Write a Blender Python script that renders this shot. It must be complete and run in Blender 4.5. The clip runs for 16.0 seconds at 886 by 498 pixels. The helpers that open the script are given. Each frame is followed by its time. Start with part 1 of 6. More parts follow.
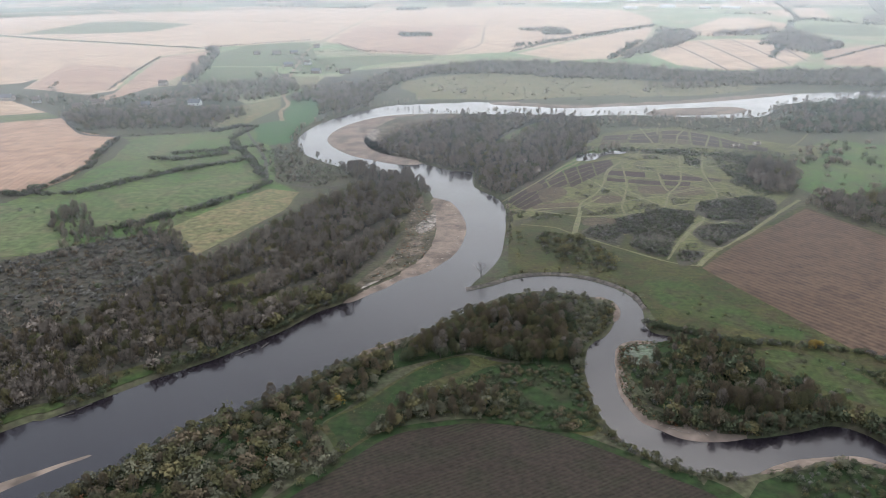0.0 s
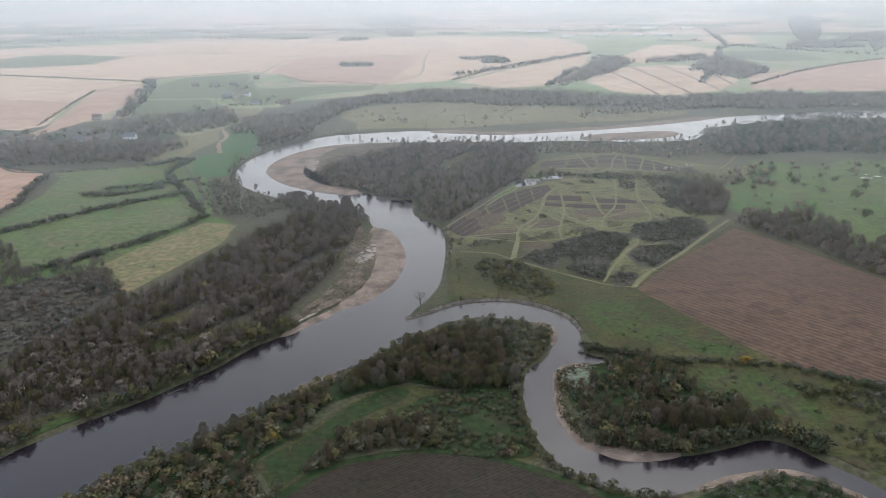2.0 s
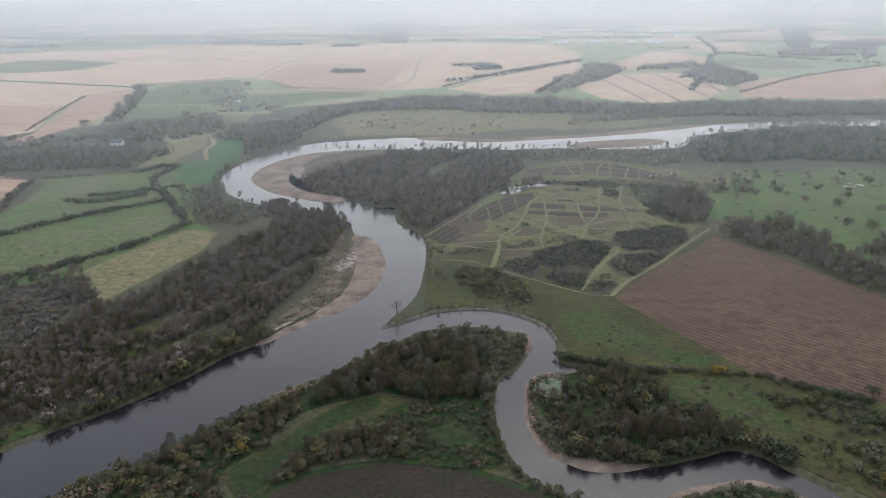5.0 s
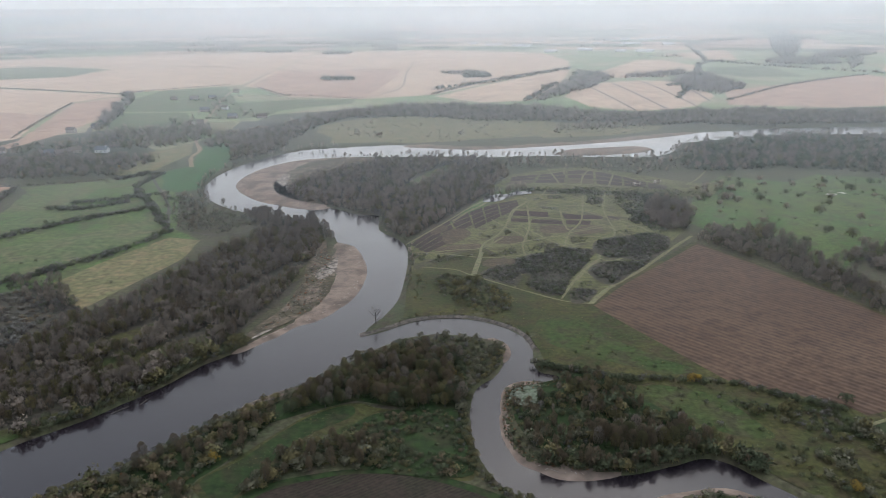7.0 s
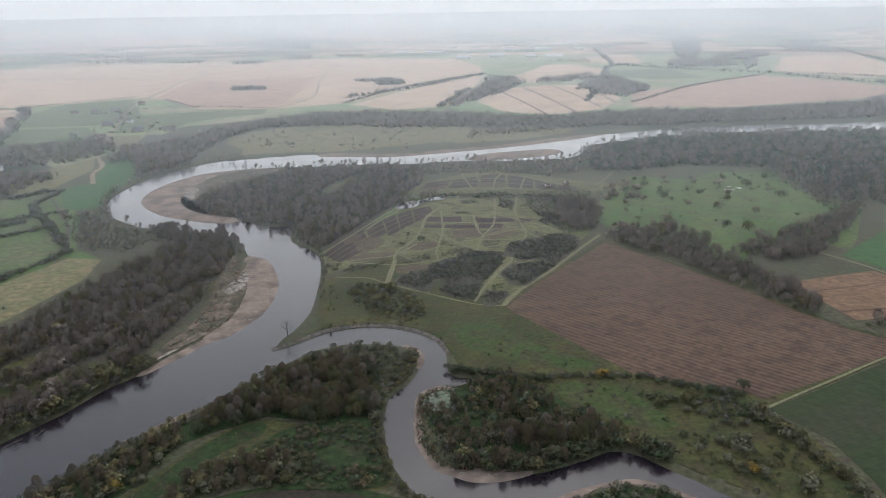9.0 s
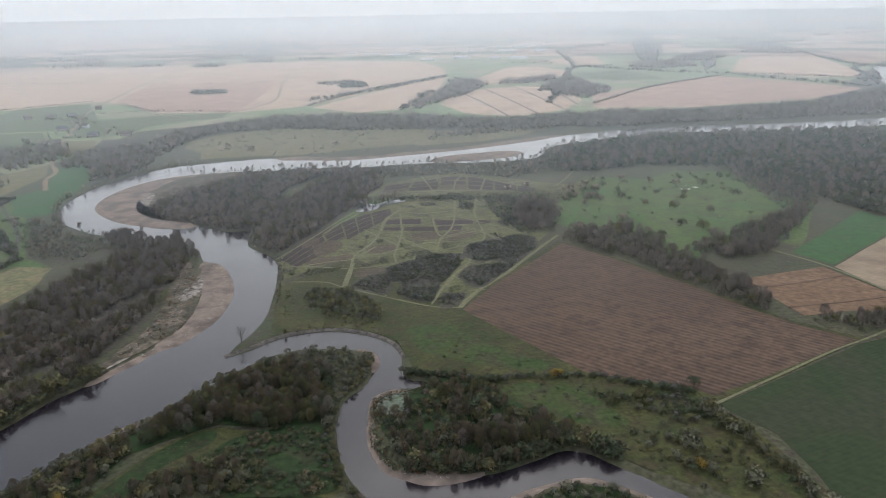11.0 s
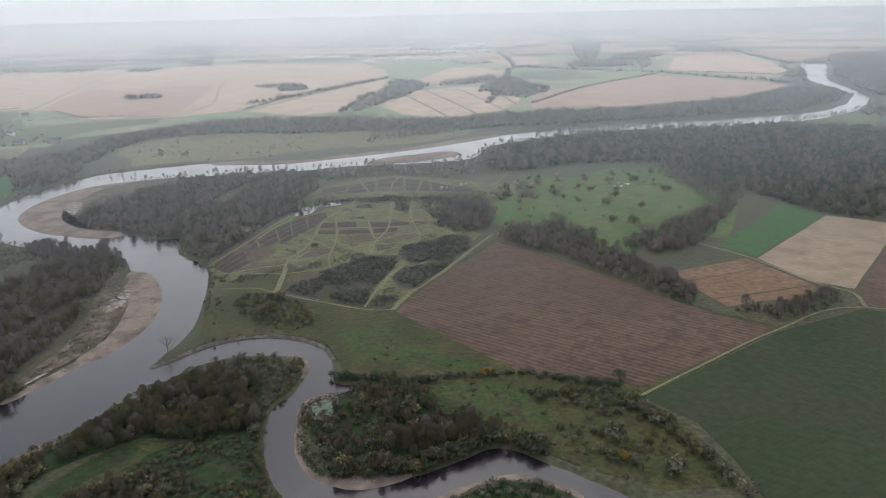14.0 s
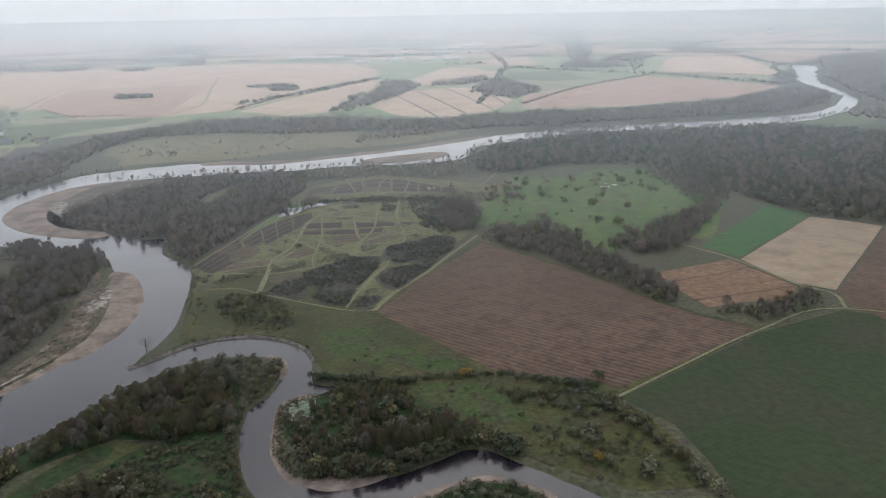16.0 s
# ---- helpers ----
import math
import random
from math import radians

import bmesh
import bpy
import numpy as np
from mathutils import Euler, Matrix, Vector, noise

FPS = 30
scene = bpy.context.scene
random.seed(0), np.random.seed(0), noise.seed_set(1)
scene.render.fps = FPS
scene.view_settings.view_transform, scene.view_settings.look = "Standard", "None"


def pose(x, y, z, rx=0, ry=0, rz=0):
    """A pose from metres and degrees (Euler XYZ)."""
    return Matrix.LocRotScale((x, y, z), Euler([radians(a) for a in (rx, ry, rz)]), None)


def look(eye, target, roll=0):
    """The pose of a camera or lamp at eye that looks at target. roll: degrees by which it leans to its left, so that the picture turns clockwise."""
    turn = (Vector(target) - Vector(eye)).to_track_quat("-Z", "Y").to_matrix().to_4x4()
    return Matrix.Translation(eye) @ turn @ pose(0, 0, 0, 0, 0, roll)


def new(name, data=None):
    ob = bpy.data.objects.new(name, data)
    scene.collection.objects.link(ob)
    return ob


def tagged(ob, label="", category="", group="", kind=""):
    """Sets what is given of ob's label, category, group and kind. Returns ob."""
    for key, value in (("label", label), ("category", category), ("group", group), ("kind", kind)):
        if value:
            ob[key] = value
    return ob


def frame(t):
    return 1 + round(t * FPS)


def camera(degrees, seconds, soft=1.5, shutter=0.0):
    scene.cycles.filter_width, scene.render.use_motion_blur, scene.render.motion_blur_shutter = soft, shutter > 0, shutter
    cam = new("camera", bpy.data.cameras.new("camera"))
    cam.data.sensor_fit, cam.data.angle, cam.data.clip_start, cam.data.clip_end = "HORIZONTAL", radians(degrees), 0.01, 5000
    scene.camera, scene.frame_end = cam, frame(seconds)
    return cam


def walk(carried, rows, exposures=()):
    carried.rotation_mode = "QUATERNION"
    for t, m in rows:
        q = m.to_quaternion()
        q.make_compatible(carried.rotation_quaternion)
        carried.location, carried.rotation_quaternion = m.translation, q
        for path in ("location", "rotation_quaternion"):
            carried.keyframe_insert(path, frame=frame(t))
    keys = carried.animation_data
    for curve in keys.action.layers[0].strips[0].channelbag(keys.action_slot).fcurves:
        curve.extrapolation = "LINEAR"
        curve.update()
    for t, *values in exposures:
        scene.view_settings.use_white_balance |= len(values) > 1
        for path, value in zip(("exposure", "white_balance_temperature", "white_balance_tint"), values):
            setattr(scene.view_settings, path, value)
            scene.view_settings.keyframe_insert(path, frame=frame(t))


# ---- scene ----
cam = camera(61.8, 16.0, 0.6)
PATH = [
    (0, (-28.916, -0.406, 165.618), (-29.084, 1.448, 164.888), -0.5),
    (0.5, (-27.288, -0.27, 165.736), (-27.457, 1.606, 165.062), -0.4),
    (1, (-25.591, -0.163, 165.889), (-25.761, 1.716, 165.225), -0.4),
    (1.5, (-23.931, -0.058, 166.095), (-24.058, 1.824, 165.432), -0.4),
    (2, (-22.363, 0.122, 166.332), (-22.396, 2.009, 165.669), -0.8),
    (2.5, (-20.754, 0.371, 166.585), (-20.782, 2.258, 165.922), -0.7),
    (3, (-19.084, 0.648, 166.826), (-19.11, 2.535, 166.164), -0.7),
    (3.5, (-17.343, 0.894, 167.024), (-17.367, 2.783, 166.368), -0.6),
    (4, (-15.527, 1.063, 167.174), (-15.551, 2.953, 166.52), -0.6),
    (6.5, (-6.089, 1.241, 168.094), (-6.106, 3.138, 167.46), -0.5),
    (7, (-4.159, 1.192, 168.156), (-4.161, 3.09, 167.525), -0.4),
    (7.5, (-2.243, 1.147, 168.189), (-2.158, 3.042, 167.556), -0.6),
    (8, (-0.399, 1.15, 168.212), (-0.248, 3.041, 167.578), -0.8),
    (8.5, (1.467, 1.182, 168.226), (1.648, 3.071, 167.594), -0.9),
    (9, (3.368, 1.154, 168.235), (3.571, 3.046, 167.619), -0.9),
    (11.5, (13.101, 0.395, 168.128), (13.412, 2.273, 167.517), -1.1),
    (12, (14.951, 0.174, 168.096), (15.29, 2.047, 167.485), -1.2),
    (12.5, (16.684, -0.165, 168.048), (17.053, 1.703, 167.436), -1.2),
    (13, (18.428, -0.565, 168.006), (18.825, 1.298, 167.395), -1.3),
    (13.5, (20.2, -0.95, 167.969), (20.617, 0.908, 167.358), -1.3),
    (14, (21.997, -1.313, 167.956), (22.417, 0.545, 167.345), -1.3),
    (14.5, (23.84, -1.66, 167.933), (24.261, 0.197, 167.322), -1.2),
    (15, (25.687, -1.995, 167.899), (26.109, -0.138, 167.288), -1.2),
    (15.5, (27.547, -2.334, 167.859), (27.97, -0.477, 167.249), -1.1),
    (16, (29.438, -2.704, 167.836), (29.872, -0.849, 167.226), -1.1),
]
walk(cam, [(t, look(eye, target, roll)) for t, eye, target, roll in PATH],
     exposures=[(0, 1.06), (1.0, 0.95), (2.5, 0.8), (4.0, 0.73), (8.0, 0.68), (16.0, 0.62)])

# ---- light: an overcast autumn day, the sun a pale patch ahead ----
world = bpy.data.worlds.new("overcast")
scene.world = world
world.use_nodes = True
wn, wl = world.node_tree.nodes, world.node_tree.links
wn.clear()
sky = wn.new("ShaderNodeTexSky")
sky.sky_type = 'NISHITA'
sky.sun_disc = False
sky.sun_elevation, sky.sun_rotation = radians(52), radians(12)
sky.air_density, sky.dust_density, sky.ozone_density = 1.0, 6.0, 1.0
# cloud cover: even grey, a little lighter towards the hazy horizon than overhead
cloud = wn.new("ShaderNodeMix")
cloud.data_type = 'RGBA'
cloud.inputs[0].default_value = 0.8
updown = wn.new("ShaderNodeSeparateXYZ")
wl.new(wn.new("ShaderNodeTexCoord").outputs["Generated"], updown.inputs[0])
rise = wn.new("ShaderNodeMapRange")
rise.inputs[1].default_value, rise.inputs[2].default_value = 0.4, 0.66
wl.new(updown.outputs[2], rise.inputs[0])
cover = wn.new("ShaderNodeMix")
cover.data_type = 'RGBA'
# overhead the cover thins and brightens again, as under any overcast
zenith = wn.new("ShaderNodeMix")
zenith.data_type = 'RGBA'
zenith.inputs[6].default_value, zenith.inputs[7].default_value = (4.2, 5.1, 6.8, 1), (11.9, 13.8, 17.2, 1)
climb = wn.new("ShaderNodeMapRange")
climb.inputs[1].default_value, climb.inputs[2].default_value = 0.5, 1.0
wl.new(updown.outputs[2], climb.inputs[0])
wl.new(climb.outputs[0], zenith.inputs[0])
wl.new(zenith.outputs[2], cover.inputs[7])
# low in the sky the cloud is thinnest towards the hidden sun
ahead = wn.new("ShaderNodeVectorMath")
ahead.operation = 'DOT_PRODUCT'
wl.new(updown.inputs[0].links[0].from_socket, ahead.inputs[0])
ahead.inputs[1].default_value = (0.21, 0.98, 0.0)
thin = wn.new("ShaderNodeMapRange")
thin.inputs[1].default_value, thin.inputs[2].default_value = 0.35, 0.95
wl.new(ahead.outputs["Value"], thin.inputs[0])
low = wn.new("ShaderNodeMix")
low.data_type = 'RGBA'
low.inputs[6].default_value, low.inputs[7].default_value = (8.9, 9.7, 10.7, 1), (13.6, 14.5, 15.4, 1)
wl.new(thin.outputs[0], low.inputs[0])
wl.new(low.outputs[2], cover.inputs[6])
wl.new(rise.outputs[0], cover.inputs[0])
wl.new(cover.outputs[2], cloud.inputs[7])
back = wn.new("ShaderNodeBackground")
back.inputs[1].default_value = 0.1
wl.new(sky.outputs[0], cloud.inputs[6])
# haze greys the last degrees above the horizon
veil = wn.new("ShaderNodeMapRange")
veil.inputs[1].default_value, veil.inputs[2].default_value = 0.01, 0.09
wl.new(updown.outputs[2], veil.inputs[0])
rim = wn.new("ShaderNodeMix")
rim.data_type = 'RGBA'
rim.inputs[6].default_value = (4.3, 4.5, 4.6, 1)
wl.new(veil.outputs[0], rim.inputs[0])
wl.new(cloud.outputs[2], rim.inputs[7])
wl.new(rim.outputs[2], back.inputs[0])
wl.new(back.outputs[0], wn.new("ShaderNodeOutputWorld").inputs[0])
sun = new("sun", bpy.data.lights.new("sun", 'SUN'))
sun.data.energy, sun.data.angle, sun.data.color = 0.6, radians(40), (1.0, 0.97, 0.93)
sun.matrix_world = look((180, 847, 1110), (0, 0, 0))
scene.view_settings.exposure = 0.85
scene.cycles.volume_bounces = 4

# the autumn haze: even mist over the plain, thin near by and thicker towards the horizon
def mist(y0, y1, density, top=300):
    m = bpy.data.materials.new("thin_mist")
    m.use_nodes = True
    n = m.node_tree.nodes
    n.clear()
    v = n.new("ShaderNodeVolumeScatter")
    v.inputs["Color"].default_value = (0.895, 0.96, 1.0, 1)
    v.inputs["Density"].default_value, v.inputs["Anisotropy"].default_value = density, 0.5
    # absorption added to the mist so that its scattered light is dimmer
    absorb = n.new("ShaderNodeVolumeAbsorption")
    absorb.inputs["Color"].default_value, absorb.inputs["Density"].default_value = (0, 0, 0, 1), density * 0.14
    both = n.new("ShaderNodeAddShader")
    m.node_tree.links.new(v.outputs[0], both.inputs[0])
    m.node_tree.links.new(absorb.outputs[0], both.inputs[1])
    m.node_tree.links.new(both.outputs[0], n.new("ShaderNodeOutputMaterial").inputs["Volume"])
    b = bmesh.new()
    bmesh.ops.create_cube(b, size=1.0, matrix=Matrix.Translation((0, (y0 + y1) / 2, top / 2 - 5)) @ Matrix.Diagonal((20000, y1 - y0 - 2, top + 10, 1)))
    me = bpy.data.meshes.new("haze")
    b.to_mesh(me)
    b.free()
    me.materials.append(m)
    tagged(new("haze", me), "thin white autumn haze over the plain", "haze", kind="structure")


for span in ((310, 500, 0.0002), (500, 1000, 0.00034), (1000, 2400, 0.0002), (2400, 3400, 0.00034), (3400, 4200, 0.0006), (4200, 6000, 0.0013)):
    mist(*span)


# ---- materials ----
def node_mat(name):
    m = bpy.data.materials.new(name)
    m.use_nodes = True
    n, l = m.node_tree.nodes, m.node_tree.links
    return m, n, l, n["Principled BSDF"]


def mixc(n, l, fac, a, b):
    x = n.new("ShaderNodeMix")
    x.data_type = 'RGBA'
    for sock, v in ((x.inputs[0], fac), (x.inputs[6], a), (x.inputs[7], b)):
        if isinstance(v, (tuple, float, int)):
            sock.default_value = (*v, 1) if isinstance(v, tuple) else v
        else:
            l.new(v, sock)
    return x.outputs[2]


def noise_fac(n, l, coord, scale, lo, hi, detail=4.0, stretch=None):
    if stretch:
        mp = n.new("ShaderNodeMapping")
        mp.inputs["Scale"].default_value = stretch
        l.new(coord, mp.inputs[0])
        coord = mp.outputs[0]
    t = n.new("ShaderNodeTexNoise")
    t.inputs["Scale"].default_value, t.inputs["Detail"].default_value = scale, detail
    l.new(coord, t.inputs["Vector"])
    r = n.new("ShaderNodeMapRange")
    r.inputs[1].default_value, r.inputs[2].default_value = lo, hi
    l.new(t.outputs[0], r.inputs[0])
    return r.outputs[0]


def bump_to(n, l, b, height, strength, distance):
    bp = n.new("ShaderNodeBump")
    bp.inputs["Strength"].default_value, bp.inputs["Distance"].default_value = strength, distance
    l.new(height, bp.inputs["Height"])
    l.new(bp.outputs[0], b.inputs["Normal"])


def soil(name, base, patch, fleck, big=0.012, mid=0.09, fine=0.7, rough=0.95, relief=0.5, rows=None, grain=0.55):
    """Ground cover: large patches, mid clumps, fine flecks; rows=(turn, spacing, colour, amount) adds drilled rows."""
    m, n, l, b = node_mat(name)
    c = n.new("ShaderNodeTexCoord").outputs["Object"]
    col = mixc(n, l, noise_fac(n, l, c, big, 0.38, 0.62), base, patch)
    f2 = noise_fac(n, l, c, mid, 0.46, 0.64, 8)
    col = mixc(n, l, f2, col, fleck)
    f3 = noise_fac(n, l, c, fine * 0.5, 0.31, 0.68, 9)
    dark = n.new("ShaderNodeMix")
    dark.data_type, dark.blend_type = 'RGBA', 'MULTIPLY'
    dark.inputs[0].default_value = grain
    l.new(col, dark.inputs[6])
    l.new(f3, dark.inputs[7])
    col = dark.outputs[2]
    if rows:
        turn, spacing, rc, amount = rows
        mp = n.new("ShaderNodeMapping")
        mp.inputs["Rotation"].default_value = (0, 0, radians(turn))
        l.new(c, mp.inputs[0])
        w = n.new("ShaderNodeTexWave")
        w.wave_profile = 'SIN'
        w.inputs["Scale"].default_value = 0.314 / spacing
        w.inputs["Distortion"].default_value, w.inputs["Detail"].default_value = 1.2, 3
        w.inputs["Detail Scale"].default_value = 0.6
        l.new(mp.outputs[0], w.inputs[0])
        k = n.new("ShaderNodeMath")
        k.operation = 'MULTIPLY'
        l.new(w.outputs[1], k.inputs[0])
        l.new(noise_fac(n, l, mp.outputs[0], 0.12, 0.2, 0.75, 6, (1.6, 0.3, 1)), k.inputs[1])
        k2 = n.new("ShaderNodeMath")
        k2.operation = 'MULTIPLY'
        l.new(k.outputs[0], k2.inputs[0])
        k2.inputs[1].default_value = amount
        col = mixc(n, l, k2.outputs[0], col, rc)
    l.new(col, b.inputs["Base Color"])
    b.inputs["Roughness"].default_value = rough
    b.inputs["Specular IOR Level"].default_value = 0.2
    bump_to(n, l, b, f3, relief, 0.3)
    return m


def plain(name, colour, vary=0.25, scale=0.4, rough=0.85, per_object=0.0):
    m, n, l, b = node_mat(name)
    c = n.new("ShaderNodeTexCoord").outputs["Object"]
    d = tuple(v * (1 - vary) for v in colour)
    f = noise_fac(n, l, c, scale, 0.3, 0.7)
    l.new(mixc(n, l, f, d, colour), b.inputs["Base Color"])
    b.inputs["Roughness"].default_value = rough
    bump_to(n, l, b, f, 0.3, 0.05)
    return m


def leaf(name, a, bcol, cc):
    """Foliage and twigs: colour from tree to tree, and from clump to clump."""
    m, n, l, b = node_mat(name)
    at = n.new("ShaderNodeAttribute")
    at.attribute_name = "tree_tint"
    ob = n.new("ShaderNodeObjectInfo")
    add = n.new("ShaderNodeMath")
    add.operation = 'ADD'
    l.new(at.outputs["Fac"], add.inputs[0])
    l.new(ob.outputs["Random"], add.inputs[1])
    fr = n.new("ShaderNodeMath")
    fr.operation = 'FRACT'
    l.new(add.outputs[0], fr.inputs[0])
    col = mixc(n, l, fr.outputs[0], a, bcol)
    geo = n.new("ShaderNodeNewGeometry")
    r = n.new("ShaderNodeMapRange")
    r.inputs[1].default_value, r.inputs[2].default_value, r.inputs[4].default_value = 0.2, 1.0, 0.4
    l.new(geo.outputs["Random Per Island"], r.inputs[0])
    col = mixc(n, l, r.outputs[0], col, cc)
    l.new(col, b.inputs["Base Color"])
    b.inputs["Roughness"].default_value = 0.9
    b.inputs["Specular IOR Level"].default_value = 0.15
    # a crown is shaded as one soft body of twigs, not as so many flat leaves
    soft = n.new("ShaderNodeAttribute")
    soft.attribute_name = "crown_normal"
    turn = n.new("ShaderNodeVectorTransform")
    turn.vector_type, turn.convert_from, turn.convert_to = 'NORMAL', 'OBJECT', 'WORLD'
    l.new(soft.outputs["Vector"], turn.inputs[0])
    l.new(turn.outputs[0], b.inputs["Normal"])
    return m


M_GROUND = soil("rough_grass", (0.0517, 0.0578, 0.0274), (0.0745, 0.0684, 0.035), (0.0593, 0.0486, 0.0304), 0.02, 0.12, 0.8)
M_MEADOW = soil("meadow_grass", (0.033, 0.042, 0.0115), (0.064, 0.060, 0.018), (0.05, 0.040, 0.017), 0.04, 0.11, 0.8)
M_PASTURE = soil("pasture_grass", (0.0724, 0.102, 0.034), (0.0958, 0.114, 0.0428), (0.108, 0.103, 0.0488), 0.015, 0.05, 0.4)
M_DRYPASTURE = soil("dry_pasture", (0.117, 0.114, 0.0484), (0.138, 0.124, 0.0552), (0.179, 0.138, 0.069), 0.03, 0.08, 0.5)
M_EMERALD = soil("young_crop", (0.0281, 0.0764, 0.0172), (0.0343, 0.0827, 0.0211), (0.039, 0.0718, 0.0234), 0.01, 0.05, 0.4, rows=(20, 3.0, (0.0429, 0.0663, 0.0265), 0.4), grain=0.35)
M_CROP = soil("winter_wheat", (0.019, 0.031, 0.00911), (0.0253, 0.0352, 0.0112), (0.0295, 0.0324, 0.0141), 0.008, 0.022, 0.5, rows=(73, 2.4, (0.0338, 0.0338, 0.0177), 0.4), grain=0.35)
M_STUBBLE = soil("wheat_stubble", (0.361, 0.249, 0.163), (0.404, 0.288, 0.194), (0.292, 0.194, 0.125), 0.004, 0.02, 0.15, rows=(-20, 6.0, (0.421, 0.318, 0.224), 0.4), grain=0.4)
M_STUBBLE2 = soil("maize_stubble", (0.295, 0.182, 0.123), (0.328, 0.213, 0.143), (0.238, 0.143, 0.0943), 0.005, 0.03, 0.15, rows=(-6, 6.0, (0.344, 0.234, 0.16), 0.4), grain=0.4)
M_TAN = soil("cut_straw", (0.20, 0.145, 0.09), (0.225, 0.165, 0.105), (0.165, 0.115, 0.072), 0.01, 0.05, 0.4, rows=(67, 3.0, (0.245, 0.185, 0.12), 0.4), grain=0.35)
M_BROWN = soil("ploughed_soil", (0.064, 0.036, 0.022), (0.084, 0.050, 0.031), (0.050, 0.029, 0.019), 0.014, 0.11, 0.6, rows=(139, 3.6, (0.142, 0.098, 0.064), 0.42), grain=0.45)
M_BROWN2 = soil("ploughed_earth", (0.0254, 0.0161, 0.0116), (0.0314, 0.0209, 0.015), (0.0224, 0.018, 0.0105), 0.03, 0.08, 0.9, rows=(57, 1.6, (0.0374, 0.0359, 0.018), 0.5))
M_ORANGE = soil("harvested_maize", (0.150, 0.086, 0.046), (0.165, 0.098, 0.055), (0.125, 0.07, 0.038), 0.02, 0.08, 0.5, rows=(84, 2.5, (0.18, 0.115, 0.068), 0.25))
M_SAND = soil("river_sand", (0.16, 0.118, 0.09), (0.205, 0.152, 0.114), (0.10, 0.075, 0.057), 0.03, 0.07, 0.5, relief=0.3, grain=0.35)
M_SHINGLE = soil("bleached_shingle", (0.23, 0.188, 0.15), (0.29, 0.245, 0.20), (0.085, 0.068, 0.052), 0.08, 0.22, 0.9, grain=0.6)
M_PALEHERB = soil("pale_herbs", (0.105, 0.125, 0.078), (0.15, 0.155, 0.115), (0.05, 0.06, 0.03), 0.12, 0.3, 1.0)
M_OLDBAR = soil("old_shingle", (0.062, 0.05, 0.030), (0.078, 0.066, 0.036), (0.155, 0.115, 0.082), 0.05, 0.10, 0.6)
M_HEATHGRASS = soil("heath_grass", (0.096, 0.098, 0.036), (0.125, 0.118, 0.048), (0.072, 0.064, 0.032), 0.03, 0.09, 0.7)
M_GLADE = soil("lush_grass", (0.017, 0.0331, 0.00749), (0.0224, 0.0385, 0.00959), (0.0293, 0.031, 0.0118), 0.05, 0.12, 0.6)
M_LUSH = soil("fresh_grass", (0.034, 0.056, 0.013), (0.05, 0.06, 0.017), (0.045, 0.044, 0.018), 0.05, 0.1, 0.7)
M_FARGRASS = soil("far_farmland", (0.124, 0.169, 0.0713), (0.161, 0.18, 0.0825), (0.217, 0.188, 0.112), 0.003, 0.008, 0.1, grain=0.35)
M_PASTURE2 = soil("tufted_pasture", (0.0594, 0.106, 0.0252), (0.0945, 0.119, 0.036), (0.0702, 0.0792, 0.0306), 0.02, 0.07, 0.6)
M_CHALK = soil("bare_pale_ground", (0.5, 0.47, 0.42), (0.6, 0.57, 0.52), (0.35, 0.31, 0.25), 0.05, 0.2, 0.8)
M_HEATH = soil("cut_heather", (0.036, 0.02, 0.019), (0.05, 0.03, 0.026), (0.03, 0.018, 0.016), 0.03, 0.1, 0.9)
M_BRACKEN = soil("faded_heather", (0.082, 0.058, 0.036), (0.10, 0.075, 0.045), (0.065, 0.05, 0.03), 0.03, 0.1, 0.9)
M_SCRUBGROUND = soil("dead_bracken", (0.056, 0.047, 0.033), (0.072, 0.060, 0.042), (0.045, 0.042, 0.027), 0.03, 0.15, 0.8)
M_TRACK = soil("dirt_track", (0.079, 0.0685, 0.0553), (0.0892, 0.079, 0.0632), (0.0527, 0.0501, 0.0343), 0.05, 0.2, 0.9)
M_PATH = soil("mown_path", (0.128, 0.125, 0.060), (0.148, 0.14, 0.07), (0.13, 0.11, 0.064), 0.05, 0.2, 0.9, grain=0.4)
M_CUTBANK = soil("bank_earth", (0.11, 0.092, 0.075), (0.15, 0.125, 0.10), (0.06, 0.05, 0.04), 0.1, 0.4, 1.2)
M_BARK = plain("bark", (0.08, 0.065, 0.0525), 0.5, 1.5)
M_TWIG = leaf("bare_twigs", (0.17, 0.136, 0.108), (0.225, 0.178, 0.136), (0.142, 0.114, 0.0878))
M_OLIVE = leaf("olive_leaves", (0.075, 0.075, 0.032), (0.15, 0.12, 0.052), (0.06, 0.058, 0.028))
M_SILVER = leaf("willow_leaves", (0.105, 0.10, 0.062), (0.145, 0.132, 0.082), (0.08, 0.08, 0.048))
M_DARK = leaf("evergreen_leaves", (0.058, 0.070, 0.036), (0.085, 0.090, 0.048), (0.043, 0.052, 0.029))
M_YELLOW = leaf("autumn_leaves", (0.30, 0.185, 0.03), (0.26, 0.17, 0.04), (0.16, 0.12, 0.03))
M_RUST = leaf("rusty_leaves", (0.16, 0.06, 0.028), (0.192, 0.088, 0.04), (0.104, 0.056, 0.028))
M_RUSSET = leaf("brown_leaves", (0.105, 0.08, 0.05), (0.16, 0.115, 0.068), (0.07, 0.06, 0.036))
M_THORN = leaf("thorn_scrub", (0.092, 0.086, 0.075), (0.148, 0.134, 0.114), (0.078, 0.072, 0.062))

